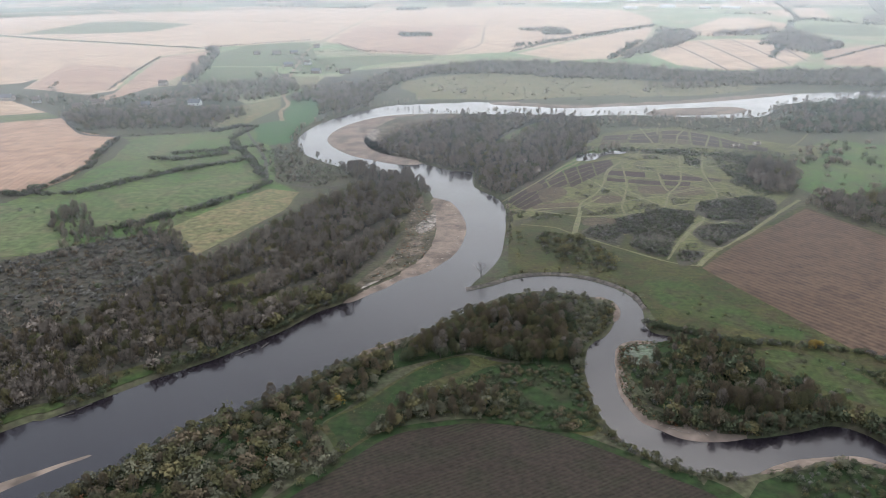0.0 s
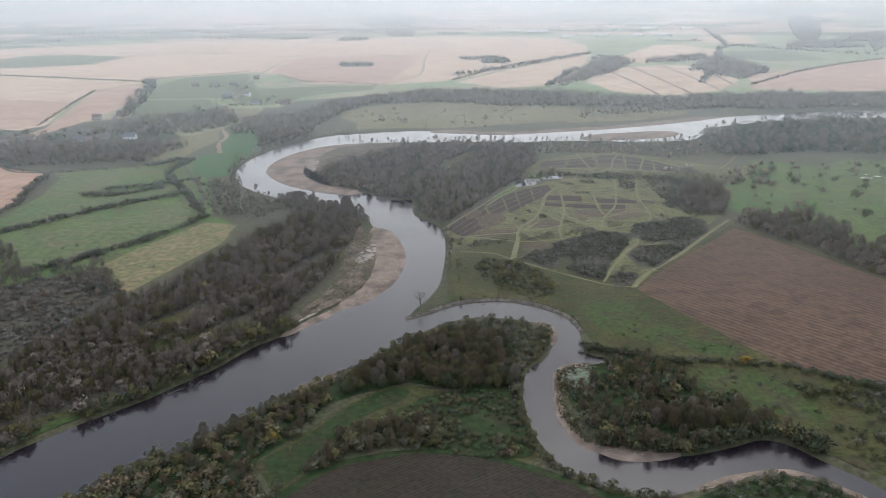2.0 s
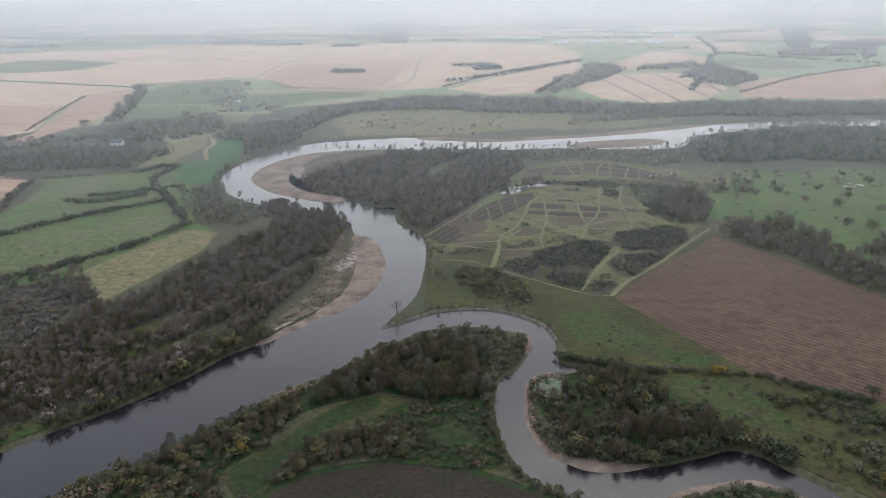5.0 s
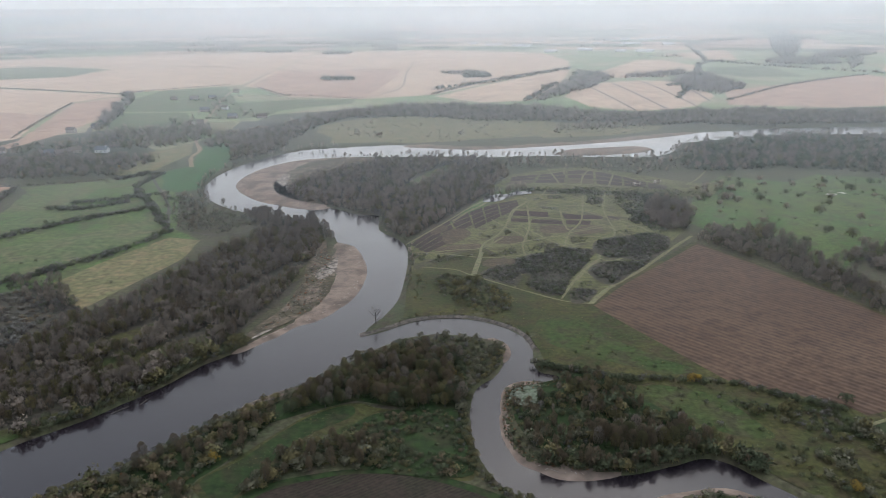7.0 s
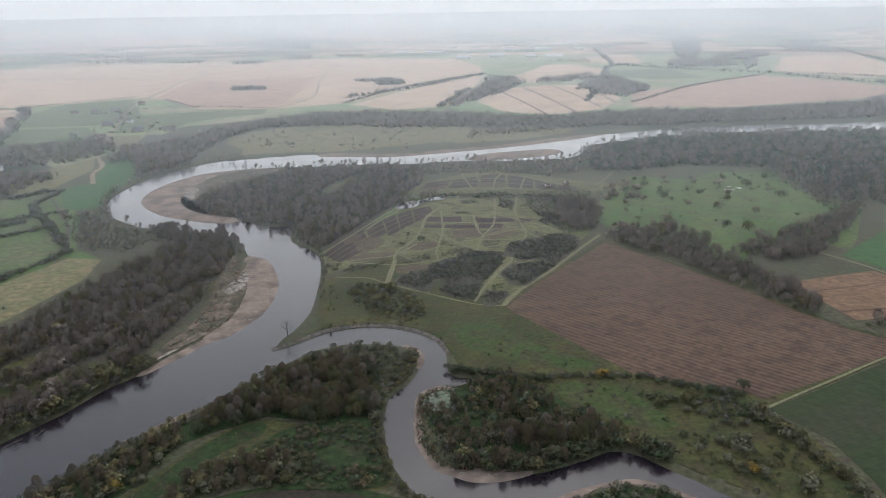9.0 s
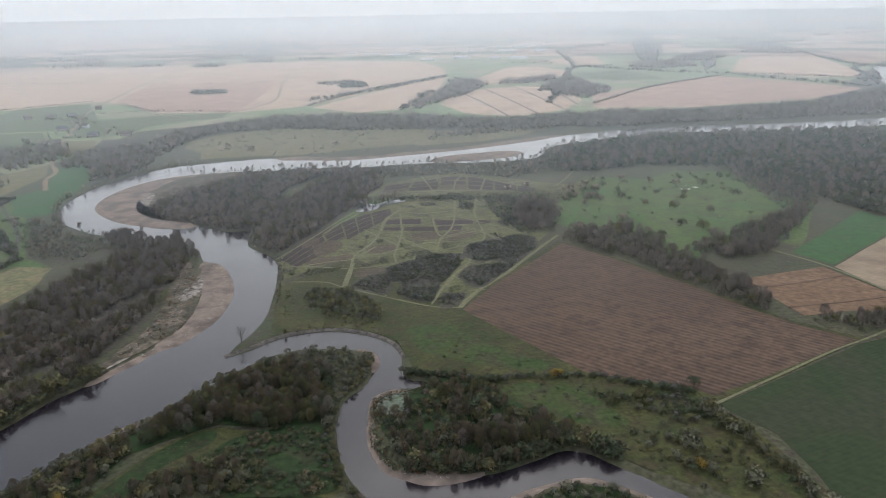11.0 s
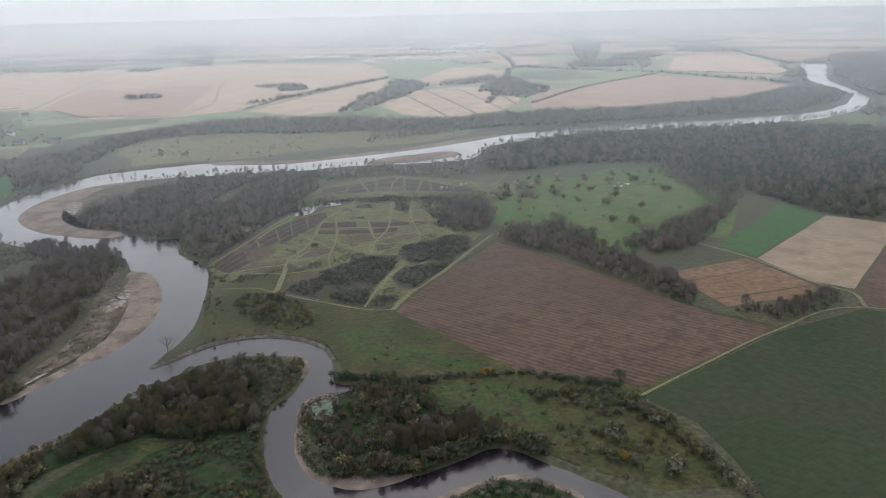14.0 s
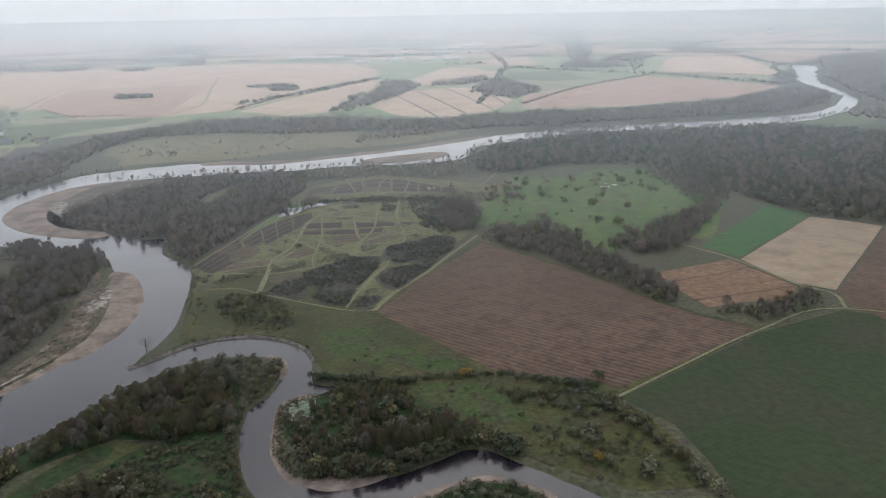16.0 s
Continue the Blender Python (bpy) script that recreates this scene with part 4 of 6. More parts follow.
# kind: (crown maker, leaf slot); heights are 1 m here and scaled where they stand
def archetype(kind, fine):
    stub = rod((0, 0, -0.03), (0, 0, 0.6), 0.022, 0.008, 3)
    n = {2: 700, 1: 150, 0: 44, -1: 20}[fine]
    s = {2: 0.036, 1: 0.076, 0: 0.14, -1: 0.21}[fine]
    if kind == "poplar":
        tr, cr = trunk_shape(1, 0.014, 5 if fine > 0 else 2, 0.02), poplar_crown(1.0, 0.235, n, s * 1.7)
    elif kind == "willow":
        tr, cr = trunk_shape(0.7, 0.03, 5 if fine > 0 else 2, 0.04), round_crown(0.95, 0.46, n, s * 1.35, 10, -0.04)
    else:
        tr, cr = trunk_shape(0.5, 0.03, 3 if fine > 0 else 1, 0.03), round_crown(0.85, 0.6, int(n * 0.85), s * 1.35, 6, 0.0)
    return (tr if fine > -1 else stub), cr


ARCH = {(k, q): [archetype(k, q) for _ in range(4)] for k in ("poplar", "willow", "bush") for q in (-1, 0, 1, 2)}

SOFT = {id(v): crown_normals(v) for pair in ARCH.values() for shape in pair for v, _ in shape}


def spread(poly, gap, margin=0.0, avoid=(), dry=True):
    """Uneven places inside an outline, about gap metres apart."""
    poly = np.array(poly, float)
    lo, hi = poly.min(0), poly.max(0)
    x, y = np.meshgrid(np.arange(lo[0], hi[0], gap), np.arange(lo[1], hi[1], gap))
    p = np.column_stack([x.ravel(), y.ravel()])
    p = p + RNG.uniform(-0.75, 0.75, p.shape) * gap
    p = p[inside(p, poly)]
    if margin and len(p):
        p = p[edge_gap(p, poly) > margin]
    for a in avoid:
        p = p[~inside(p, np.array(a, float))]
    if dry and len(p):
        p = p[wet(p) > 2.0]
    return p


def wood(name, places, mix, heights, fine, label, category="wood", spreadw=1.0):
    """Many trees as one stand. mix: (kind, leaf slot, share) rows."""
    if not len(places):
        return None
    if places[:, 1].mean() > 800:
        fine = min(fine, -1)
    kinds = RNG.choice(len(mix), len(places), p=np.array([m[2] for m in mix]) / sum(m[2] for m in mix))
    V, F, S, T, N, off = [], [], [], [], [], 0
    for (x, y), k in zip(places, kinds):
        kind, slot, _ = mix[k]
        tr, cr = ARCH[kind, fine][RNG.integers(0, 4)]
        h = (heights[0] + (heights[1] - heights[0]) * RNG.beta(1.3, 2.0) * 1.35) * (0.45 if kind == "bush" else 1.0)
        h *= 0.8 + 0.45 * noise.noise(Vector((x / 19, y / 19, 8.0)))
        a = RNG.uniform(0, 6.28)
        ca, sa = math.cos(a), math.sin(a)
        wide = h * spreadw * RNG.uniform(0.8, 1.25)
        m = np.array([[ca * wide, -sa * wide, 0], [sa * wide, ca * wide, 0], [0, 0, h]])
        tint, rise = RNG.uniform(), far_rise((x, y))[0]
        for (v, f), sl in ((tr, 0), (cr, slot)):
            V.append(v @ m.T + (x, y, rise))
            F.append(f + off)
            S.append(np.full(len(f), sl))
            T.append(np.full(len(v), tint))
            N.append(SOFT[id(v)] @ np.array([[ca, sa, 0], [-sa, ca, 0], [0, 0, 1]]))
            off += len(v)
    me = big_mesh(name, np.vstack(V), np.vstack(F), LEAVES, np.concatenate(S), np.concatenate(T), np.vstack(N))
    return tagged(new(name, me), label, category, kind="stuff")


TREE_PARTS = {}


def tree(name, x, y, kind, slot, h, label, category="tree", wide=1.0):
    """One tree: trunk and crown under an empty at its foot."""
    v = int(RNG.integers(0, 4))
    key = (kind, slot, v)
    if key not in TREE_PARTS:
        tr, cr = ARCH[kind, 2][v]
        TREE_PARTS[key] = [big_mesh(nm, vv, ff, [LEAVES[sl]], np.zeros(len(ff)), np.zeros(len(vv)), SOFT[id(vv)]) for nm, (vv, ff), sl in (("trunk", tr, 0), ("crown", cr, slot))]
    base = new(name)
    base.matrix_basis = Matrix.Translation((x, y, 0)) @ Matrix.Rotation(RNG.uniform(0, 6.28), 4, 'Z') @ Matrix.Diagonal((h * wide, h * wide, h, 1))
    for nm, me in zip(("trunk", "crown"), TREE_PARTS[key]):
        new(nm, me).parent = base
    return tagged(base, label, category, group=category + "s by the river")


def along(points, gap, width):
    p = smooth(points, False, 8)
    seg = np.hypot(*np.diff(p, axis=0).T)
    s = np.concatenate([[0], np.cumsum(seg)])
    k = np.arange(0, s[-1], gap)
    q = np.column_stack([np.interp(k, s, p[:, 0]), np.interp(k, s, p[:, 1])])
    return q + RNG.normal(size=q.shape) * width * 0.35


BARE = [("poplar", 1, 6), ("poplar", 8, 2), ("poplar", 2, 2), ("willow", 1, 2), ("willow", 2, 0.7), ("bush", 7, 1.5), ("bush", 4, 0.3)]
PATH_LINES = [np.array(p, float) for p in PATHS + BROAD_PATHS + FAR_PATHS]


def off_paths(p, gap=1.9):
    for q in PATH_LINES:
        if len(p):
            p = p[edge_gap(p, q, False) > gap]
    return p


# left bank: bands of bare poplars with grass between, thickets at the water
GLADES = [[(-175, 333), (-159, 338), (-149, 351), (-137, 367), (-124, 377), (-126, 362), (-135, 347), (-146, 337), (-167, 317)], [(-137, 408), (-120, 455), (-98, 482), (-94, 466), (-106, 447), (-118, 426), (-128, 403)],
          [(-195, 346), (-173, 372), (-162, 382), (-164, 358), (-181, 341)], [(-209, 246), (-185, 264), (-160, 290), (-166, 292), (-190, 272), (-213, 252)]]
W_LEFT = [(-300, 150), (-330, 230), (-262, 285), (-234, 307), (-213, 380), (-191, 413), (-175, 473), (-143, 551), (-100, 546), (-92, 520), (-96, 479), (-99, 440), (-106, 405),
          (-120, 345), (-157, 288), (-192, 252), (-225, 222)]
wood("riverside_wood", spread(W_LEFT, 3.35, 0, GLADES + [[(-192, 251), (-191, 261), (-186, 268), (-176, 265), (-178, 258), (-185, 249)], [(-220, 223), (-223, 231), (-216, 238), (-205, 240), (-198, 232), (-208, 226)]]), BARE, (6, 10.5), 1, "grey-brown nearly bare poplars along the river bank", "wood", 1.15)


def bank(points, gap, off, width):
    """Places along a bank, off metres from the water."""
    p = smooth(points, False, 8)
    d = np.gradient(p, axis=0)
    n = np.column_stack([-d[:, 1], d[:, 0]]) / np.maximum(np.hypot(d[:, 0], d[:, 1]), 1e-6)[:, None]
    side = 1 if wet(p[len(p) // 2:len(p) // 2 + 1] + n[len(p) // 2] * 4)[0] > wet(p[len(p) // 2:len(p) // 2 + 1] - n[len(p) // 2] * 4)[0] else -1
    q = along([tuple(v) for v in (p + side * n * off)[::4]], gap, width)
    return q[wet(q) > 0.4]


SHORE = [("bush", 2, 2), ("bush", 4, 3), ("willow", 2, 0.6), ("bush", 7, 1)]
SHADY = "dark green bushes overhanging the water's edge"
LANDINGS = [[(-192, 251), (-191, 261), (-186, 268), (-176, 265), (-178, 258), (-185, 249)],
            [(-220, 223), (-223, 231), (-216, 238), (-205, 240), (-198, 232), (-208, 226)]]
for p in LANDINGS:
    field("grass_landing", p, M_LUSH, "grassy landing on the river bank", "meadow", 0.5, True, keep=False)


def open_bank(p):
    for q in LANDINGS:
        p = p[~inside(p, np.array(q, float))]
    return p


wood("riverside_thicket", open_bank(np.vstack([bank(LEFT_LOW, 1.7, 1.6, 1.5), bank(LEFT_LOW, 1.8, 4.5, 3), bank(LEFT_LOW, 2.0, 8, 4)])), SHORE, (6, 10.5), 1, SHADY, "thicket", 1.2)
wood("riverside_thicket", np.vstack([bank(MOUTH_LOW, 1.5, 1.4, 1.5), bank(MOUTH_LOW, 1.6, 4, 3)]), SHORE, (3, 5.5), 1, SHADY, "thicket", 1.2)
wood("riverside_thicket", np.vstack([bank(TRIB_IN[6:17], 1.1, 1.8, 1.5), bank(TRIB_IN[6:17], 1.3, 4, 3)]), SHORE, (2.5, 5), 1, SHADY, "thicket", 1.2)
wood("riverside_thicket", bank(TRIB_OUT[0:9], 3.2, 2.0, 2), SHORE, (1.5, 3.5), 1, "low bushes along the tributary bank", "thicket", 1.2)
wood("bank_herbs", np.vstack([bank(TRIB_OUT[9:21], 0.9, 1.2, 1.2), bank(TRIB_OUT[9:21], 0.9, 3.0, 1.8), bank(TRIB_OUT[9:21], 1.1, 5.0, 2.5)]), [("bush", 6, 0.8), ("bush", 8, 1.5), ("bush", 4, 4), ("bush", 2, 1)], (1.6, 3.6), 1, "russet dead herbs and low bushes on the tributary bank", "herbs", 1.3)
rim = smooth(TRIB_OUT[0:9], False, 5)
turn = np.gradient(rim, axis=0)
out = np.column_stack([-turn[:, 1], turn[:, 0]]) / np.hypot(turn[:, 0], turn[:, 1])[:, None]
out = np.where((wet(rim + out * 3) > wet(rim - out * 3))[:, None], out, -out)
face, m = [], len(rim)
for k, up in ((0.2, LEVEL + 0.05), (1.0, LEVEL + 0.75), (2.2, 0.12)):
    face += [(x, y, up + wobble(np.array([(x, y)]), 2.0, 0.12)[0]) for x, y in rim + out * k]
cut = mesh_from("cut_bank", face, [(r * m + i, r * m + i + 1, r * m + m + i + 1, r * m + m + i) for r in (0, 1) for i in range(m - 1)], [M_CUTBANK])
tagged(cut, "bare brown eroded edge of the river bank", "bank", kind="structure")
wood("riverside_thicket", np.vstack([bank(TRIB_OUT[18:24], 1.2, 2.0, 2), bank(TRIB_OUT[18:24], 1.4, 5, 3)]), [("bush", 4, 4), ("willow", 4, 2), ("poplar", 8, 1), ("willow", 2, 1)], (6, 10), 1, SHADY, "thicket", 1.2)
wood("riverside_thicket", bank(LEFT_BEND[:12], 4, 4, 5), [("bush", 7, 2), ("poplar", 1, 2), ("bush", 4, 2)], (4, 9), 0, "bare bushes on the outer bank", "thicket", 1.2)
wood("riverside_thicket", bank(RIGHT_FAR[4:] + RIGHT_BEND[:6], 4, 4, 4), [("bush", 7, 2), ("poplar", 1, 3)], (4, 9), 0, "bare bushes on the far bank", "thicket", 1.2)
wood("riverside_thicket", bank(RIGHT_BEND[10:] + RIGHT_LOW[:2], 3, 3, 3), [("bush", 7, 2), ("bush", 4, 2), ("poplar", 1, 1)], (3, 6), 0, "bushes on the inner bank", "thicket", 1.2)
W_SCRUB = [(-480, 260), (-327, 379), (-315, 393), (-281, 423), (-252, 437), (-214, 396), (-214, 360), (-237, 313), (-262, 284), (-330, 200)]
wood("thorn_scrub", spread(W_SCRUB, 3.8), [("bush", 7, 6), ("bush", 4, 1), ("bush", 8, 2), ("poplar", 1, 0.5)], (3.5, 8), 0, "dense grey-brown thorn scrub", "scrub", 1.75)
wood("thorn_scrub", spread([(-337, 445), (-348, 487), (-319, 470), (-298, 437), (-275, 422), (-305, 413)], 3.6), [("poplar", 1, 3), ("bush", 7, 3), ("bush", 4, 1)], (6, 10), 1, "clump of bare trees and thorns in a pasture", "scrub")
wood("thorn_scrub", spread([(-300, 440), (-275, 448), (-250, 447), (-215, 400), (-232, 392), (-262, 425)], 3.4), [("poplar", 1, 1), ("bush", 7, 3), ("bush", 4, 3)], (6, 10), 1, "dark scrub at the pasture's edge", "scrub")
# inside the far bend
W_PEN = [(-150, 664), (-146, 720), (-118, 780), (-60, 822), (57, 820), (62, 742), (39, 672), (-10, 570), (-32, 530), (-47, 551), (-55, 590), (-80, 607), (-106, 624), (-135, 650)]
PEN_GLADE = [[(-34, 690), (-8, 745), (14, 800), (2, 805), (-25, 755), (-44, 700)]]
wood("riverside_wood", spread(W_PEN, 4.6, 0, PEN_GLADE), BARE, (6, 10), 0, "grey bare woodland inside the river bend", "wood", 1.3)
wood("riverside_thicket", spread([(-170, 727), (-158, 762), (-122, 806), (-108, 750), (-130, 709), (-150, 672)], 9), [("bush", 7, 3), ("bush", 8, 2)], (3, 5), 0, "low scrub on an old sand bar", "thicket", 1.3)
wood("riverside_wood", spread([(-266, 669), (-242, 668), (-200, 620), (-172, 600), (-146, 580), (-177, 547), (-211, 556)], 4.2), [("bush", 7, 4), ("bush", 4, 2), ("poplar", 1, 0.6)], (4.5, 8), 0, "dark scrub between pasture and river", "wood", 1.3)
wood("riverside_wood", spread([(-176, 600), (-118, 585), (-94, 558), (-87, 530), (-110, 538), (-150, 570)], 4.4), [("poplar", 1, 5), ("bush", 7, 2)], (8, 13), 1, "tall bare poplars on the bank", "wood")
# beyond the river
wood("far_wood", spread([(-235, 1030), (-205, 1165), (-70, 1290), (155, 1255), (230, 1190), (305, 1155), (395, 1185), (540, 1200), (465, 1040), (355, 1070), (230, 1090), (190, 1100), (50, 1110),
                         (-30, 1150), (-150, 1145), (-190, 1045), (-205, 880), (-245, 830), (-275, 935), (-260, 1025)], 6.4), BARE, (7, 12), 0, "hazy grey woodland beyond the river", "wood", 1.5)
wood("far_wood", spread([(150, 1010), (230, 1030), (330, 1060), (380, 1075), (300, 1085), (200, 1070), (150, 1040)], 7), BARE, (6, 10), 0, "hazy scrub on the floodplain", "wood", 1.4)
wood("far_wood", spread([(-184, 1050), (-89, 1175), (32, 1196), (198, 1104), (311, 1067), (257, 988), (128, 954), (25, 931), (-85, 937)], 13), [("bush", 7, 3), ("bush", 4, 1), ("bush", 8, 1)], (3, 7), 0, "brown scrub patches on the floodplain", "scrub", 2.0)
wood("far_wood", spread([(-150, 940), (-40, 945), (60, 965), (180, 1000), (60, 1090), (-120, 1110)], 26), [("bush", 7, 2), ("willow", 1, 1)], (5, 8), 0, "scattered bushes on the floodplain", "scrub", 1.6)
wood("far_wood", spread([(244, 767), (315, 905), (425, 955), (590, 955), (750, 930), (900, 800), (620, 460), (506, 471), (464, 512), (458, 560), (452, 621), (444, 742), (355, 772), (282, 754)], 6.0, 0, FIELDS[-1:]),
     [("poplar", 1, 3), ("willow", 4, 3), ("bush", 4, 4), ("bush", 7, 2), ("poplar", 2, 1)], (7.5, 12), 0, "dark grey-green scrub woodland", "wood", 1.6)
wood("far_wood", spread([(62, 775), (62, 835), (150, 835), (245, 835), (300, 895), (330, 930), (290, 830), (244, 767), (200, 745), (140, 775)], 5.4), [("bush", 7, 3), ("bush", 4, 2), ("poplar", 1, 1)], (4.5, 8), 0, "grey scrub on the river bank", "wood", 1.3)
wood("far_wood", spread([(430, 1140), (515, 1155), (630, 1145), (740, 1185), (875, 1220), (1095, 1350), (1100, 1230), (1000, 1135), (865, 1065), (765, 1060), (615, 1060), (470, 1060)], 7), BARE, (8, 14), 0, "hazy grey woodland beyond the river", "wood", 1.5)
wood("far_wood", spread([(1340, 1535), (1790, 2115), (2170, 2250), (1500, 1400), (1020, 960), (1190, 1290)], 11), BARE, (10, 16), 0, "hazy dark wood beside the far river", "wood", 2.0)
wood("far_wood", spread([(920, 990), (1000, 1040), (1040, 980), (900, 800), (860, 830), (940, 930)], 9), BARE, (8, 12), 0, "hazy dark wood beside the far river", "wood", 1.8)
for w in ([(285, 1690), (395, 1755), (290, 1530), (215, 1410), (160, 1325), (215, 1480)], [(505, 1670), (635, 1895), (620, 1670), (620, 1535), (515, 1415), (485, 1485)],
          [(400, 1740), (520, 1760), (600, 1850), (560, 1870), (450, 1790)], [(900, 2150), (1000, 2300), (1150, 2250), (1100, 2100), (980, 2080)], [(1130, 2350), (1330, 2600), (1420, 2500), (1240, 2330)]):
    wood("far_wood", spread(w, 9), BARE, (10, 15), 0, "small hazy wood between stubble fields", "wood", 1.6)
wood("far_wood", spread([(-280, 1735), (-210, 1735), (-215, 1800), (-288, 1800)], 8), [("willow", 4, 1)], (9, 12), 0, "small dark copse in a stubble field", "copse", 1.6)
wood("far_wood", spread([(45, 1780), (105, 1780), (110, 1860), (52, 1860)], 8), [("willow", 4, 1)], (10, 14), 0, "small dark copse in a stubble field", "copse", 1.6)
for w in ([(-420, 2650), (-330, 2650), (-330, 2750), (-430, 2750)], [(-640, 2750), (-540, 2760), (-560, 2850), (-650, 2840)], [(-80, 2950), (30, 2950), (20, 3030), (-90, 3030)], [(-700, 3300), (-300, 3290), (-300, 3340), (-700, 3350)], [(-2000, 3300), (-1200, 3250), (-1200, 3300), (-2000, 3350)]):
    wood("far_wood", spread(w, 14), [("willow", 4, 1)], (10, 14), 0, "distant copse dim in the haze", "copse", 2)
# the heath
HEATH_BLOCKS = [
    [(19, 451), (31, 470), (44, 469), (46, 452), (43, 437), (39, 433)],
    [(45, 481), (54, 491), (66, 494), (55, 455), (48, 454), (43, 458)],
    [(51, 449), (66, 493), (71, 506), (102, 504), (98, 486), (87, 462), (76, 442), (67, 417), (57, 419), (48, 431)],
    [(102, 504), (113, 527), (142, 538), (153, 543), (165, 532), (156, 505), (136, 479), (121, 483), (109, 486)],
    [(103, 476), (128, 477), (138, 480), (118, 453), (100, 433), (90, 455)],
    [(75, 425), (90, 424), (79, 405), (71, 404)]]
for b in HEATH_BLOCKS:
    field("thicket_floor", b, M_SCRUBGROUND, "brown thicket floor on the heath", "heath", 1.0, True)
    wood("heath_scrub", off_paths(spread(b, 2.0), 2.2), [("bush", 7, 4), ("bush", 4, 4)], (2.8, 6.2), 0, "dense low grey-brown heather and thorn scrub", "scrub", 1.5)
for b in [
    [(-14, 483), (-8, 493), (15, 494), (17, 488), (-1, 480), (-12, 474)],
    [(27, 491), (35, 500), (48, 512), (51, 507), (48, 495), (30, 488)],
    [(54, 503), (69, 518), (87, 514), (67, 503), (55, 497)],
    [(40, 549), (51, 555), (52, 546), (41, 538)],
    [(91, 662), (104, 659), (104, 646), (89, 646)],
    [(108, 667), (120, 659), (113, 652)],
    [(72, 655), (85, 657), (84, 643), (72, 640)],
    [(142, 638), (155, 637), (153, 625), (141, 626)],
    [(-16, 496), (-27, 496), (-25, 486), (-17, 479)],
    [(81, 618), (93, 617), (93, 609), (80, 609)],
    [(110, 632), (117, 628), (115, 619), (109, 622)],
    [(61, 539), (70, 527), (65, 521), (58, 530)],
    [(92, 533), (105, 532), (99, 519), (90, 517)],
    [(127, 550), (138, 552), (138, 539), (126, 535)],
    [(82, 440), (91, 441), (88, 432), (81, 430)],
    [(28, 537), (35, 540), (36, 534), (29, 530)],
    [(22, 544), (26, 545), (26, 538), (22, 537)],
    [(99, 562), (105, 562), (103, 556), (98, 556)],
    [(34, 563), (38, 565), (39, 557), (34, 556)]]:
    wood("heath_scrub", off_paths(spread(b, 1.9), 1.5), [("bush", 7, 5), ("bush", 4, 3)], (2.0, 4.0), 0, "low patch of heather scrub among mown paths", "scrub", 1.5)
for b in [
    [(127, 664), (140, 639), (130, 615), (121, 633)],
    [(155, 674), (189, 665), (173, 563), (158, 560), (150, 590), (148, 630)],
    [(150, 615), (162, 602), (169, 573), (167, 539), (154, 551), (146, 574)],
    [(73, 690), (94, 682), (125, 676), (146, 670), (149, 653), (123, 665), (92, 671), (74, 678)]]:
    wood("heath_scrub", off_paths(spread(b, 2.8), 1.8), [("bush", 7, 3), ("bush", 4, 4)], (4, 8), 0, "dark thorn scrub at the heath's edge", "scrub", 1.4)
wood("heath_scrub", off_paths(spread([(-30, 511), (-9, 551), (18, 611), (60, 666), (93, 680), (145, 666), (163, 566), (146, 537), (109, 528), (71, 499), (29, 462), (14, 455), (-19, 470)], 7), 2.6), [("bush", 7, 3), ("bush", 4, 2)], (1.0, 2.8), 0, "scattered low bushes on the heath", "scrub", 1.3)
wood("heath_scrub", spread([(-11, 435), (-3, 453), (17, 445), (36, 419), (34, 390), (15, 391), (-5, 416)], 3.2), [("bush", 4, 4), ("bush", 7, 2), ("willow", 2, 1)], (4.5, 8), 1, "dark scrub on the inside of the bend", "scrub", 1.2)
wood("heath_scrub", spread([(-26, 470), (-18, 465), (-14, 430), (-20, 395), (-28, 420)], 5), [("bush", 4, 2), ("bush", 2, 3)], (3, 6), 1, "olive bushes on the river bank", "scrub", 1.2)
wood("heath_wood", spread([(162, 593), (178, 627), (198, 634), (200, 587), (185, 549), (164, 552)], 4.4), [("poplar", 1, 4), ("willow", 1, 2), ("willow", 2, 0.5)], (8, 13), 1, "tall bare thicket at the heath's edge", "wood", 1.2)
wood("heath_wood", spread([(60, 668), (86, 676), (147, 665), (190, 640), (230, 670), (190, 690), (140, 688), (80, 690), (60, 684)], 4.2), [("bush", 7, 3), ("bush", 4, 3)], (4, 7), 0, "dark scrub between pond and heather strips", "wood", 1.3)
wood("heath_wood", spread([(215, 640), (235, 690), (270, 700), (262, 655), (240, 620)], 8), [("willow", 1, 3), ("bush", 4, 3)], (6, 10), 0, "thicket beside the open pasture", "wood", 1.2)
wood("pasture_trees", spread([(240, 690), (277, 732), (331, 705), (375, 735), (425, 715), (400, 620), (330, 640), (270, 650)], 17), [("willow", 4, 2), ("willow", 1, 3), ("bush", 4, 4)], (5, 9), 1, "scattered trees in open pasture", "tree", 1.3)
wood("pasture_trees", spread([(200, 560), (240, 640), (330, 640), (400, 610), (340, 500), (262, 490)], 25), [("willow", 4, 2), ("willow", 1, 1), ("bush", 4, 6), ("bush", 7, 2)], (4, 8), 1, "scattered bushes in open pasture", "tree", 1.3)
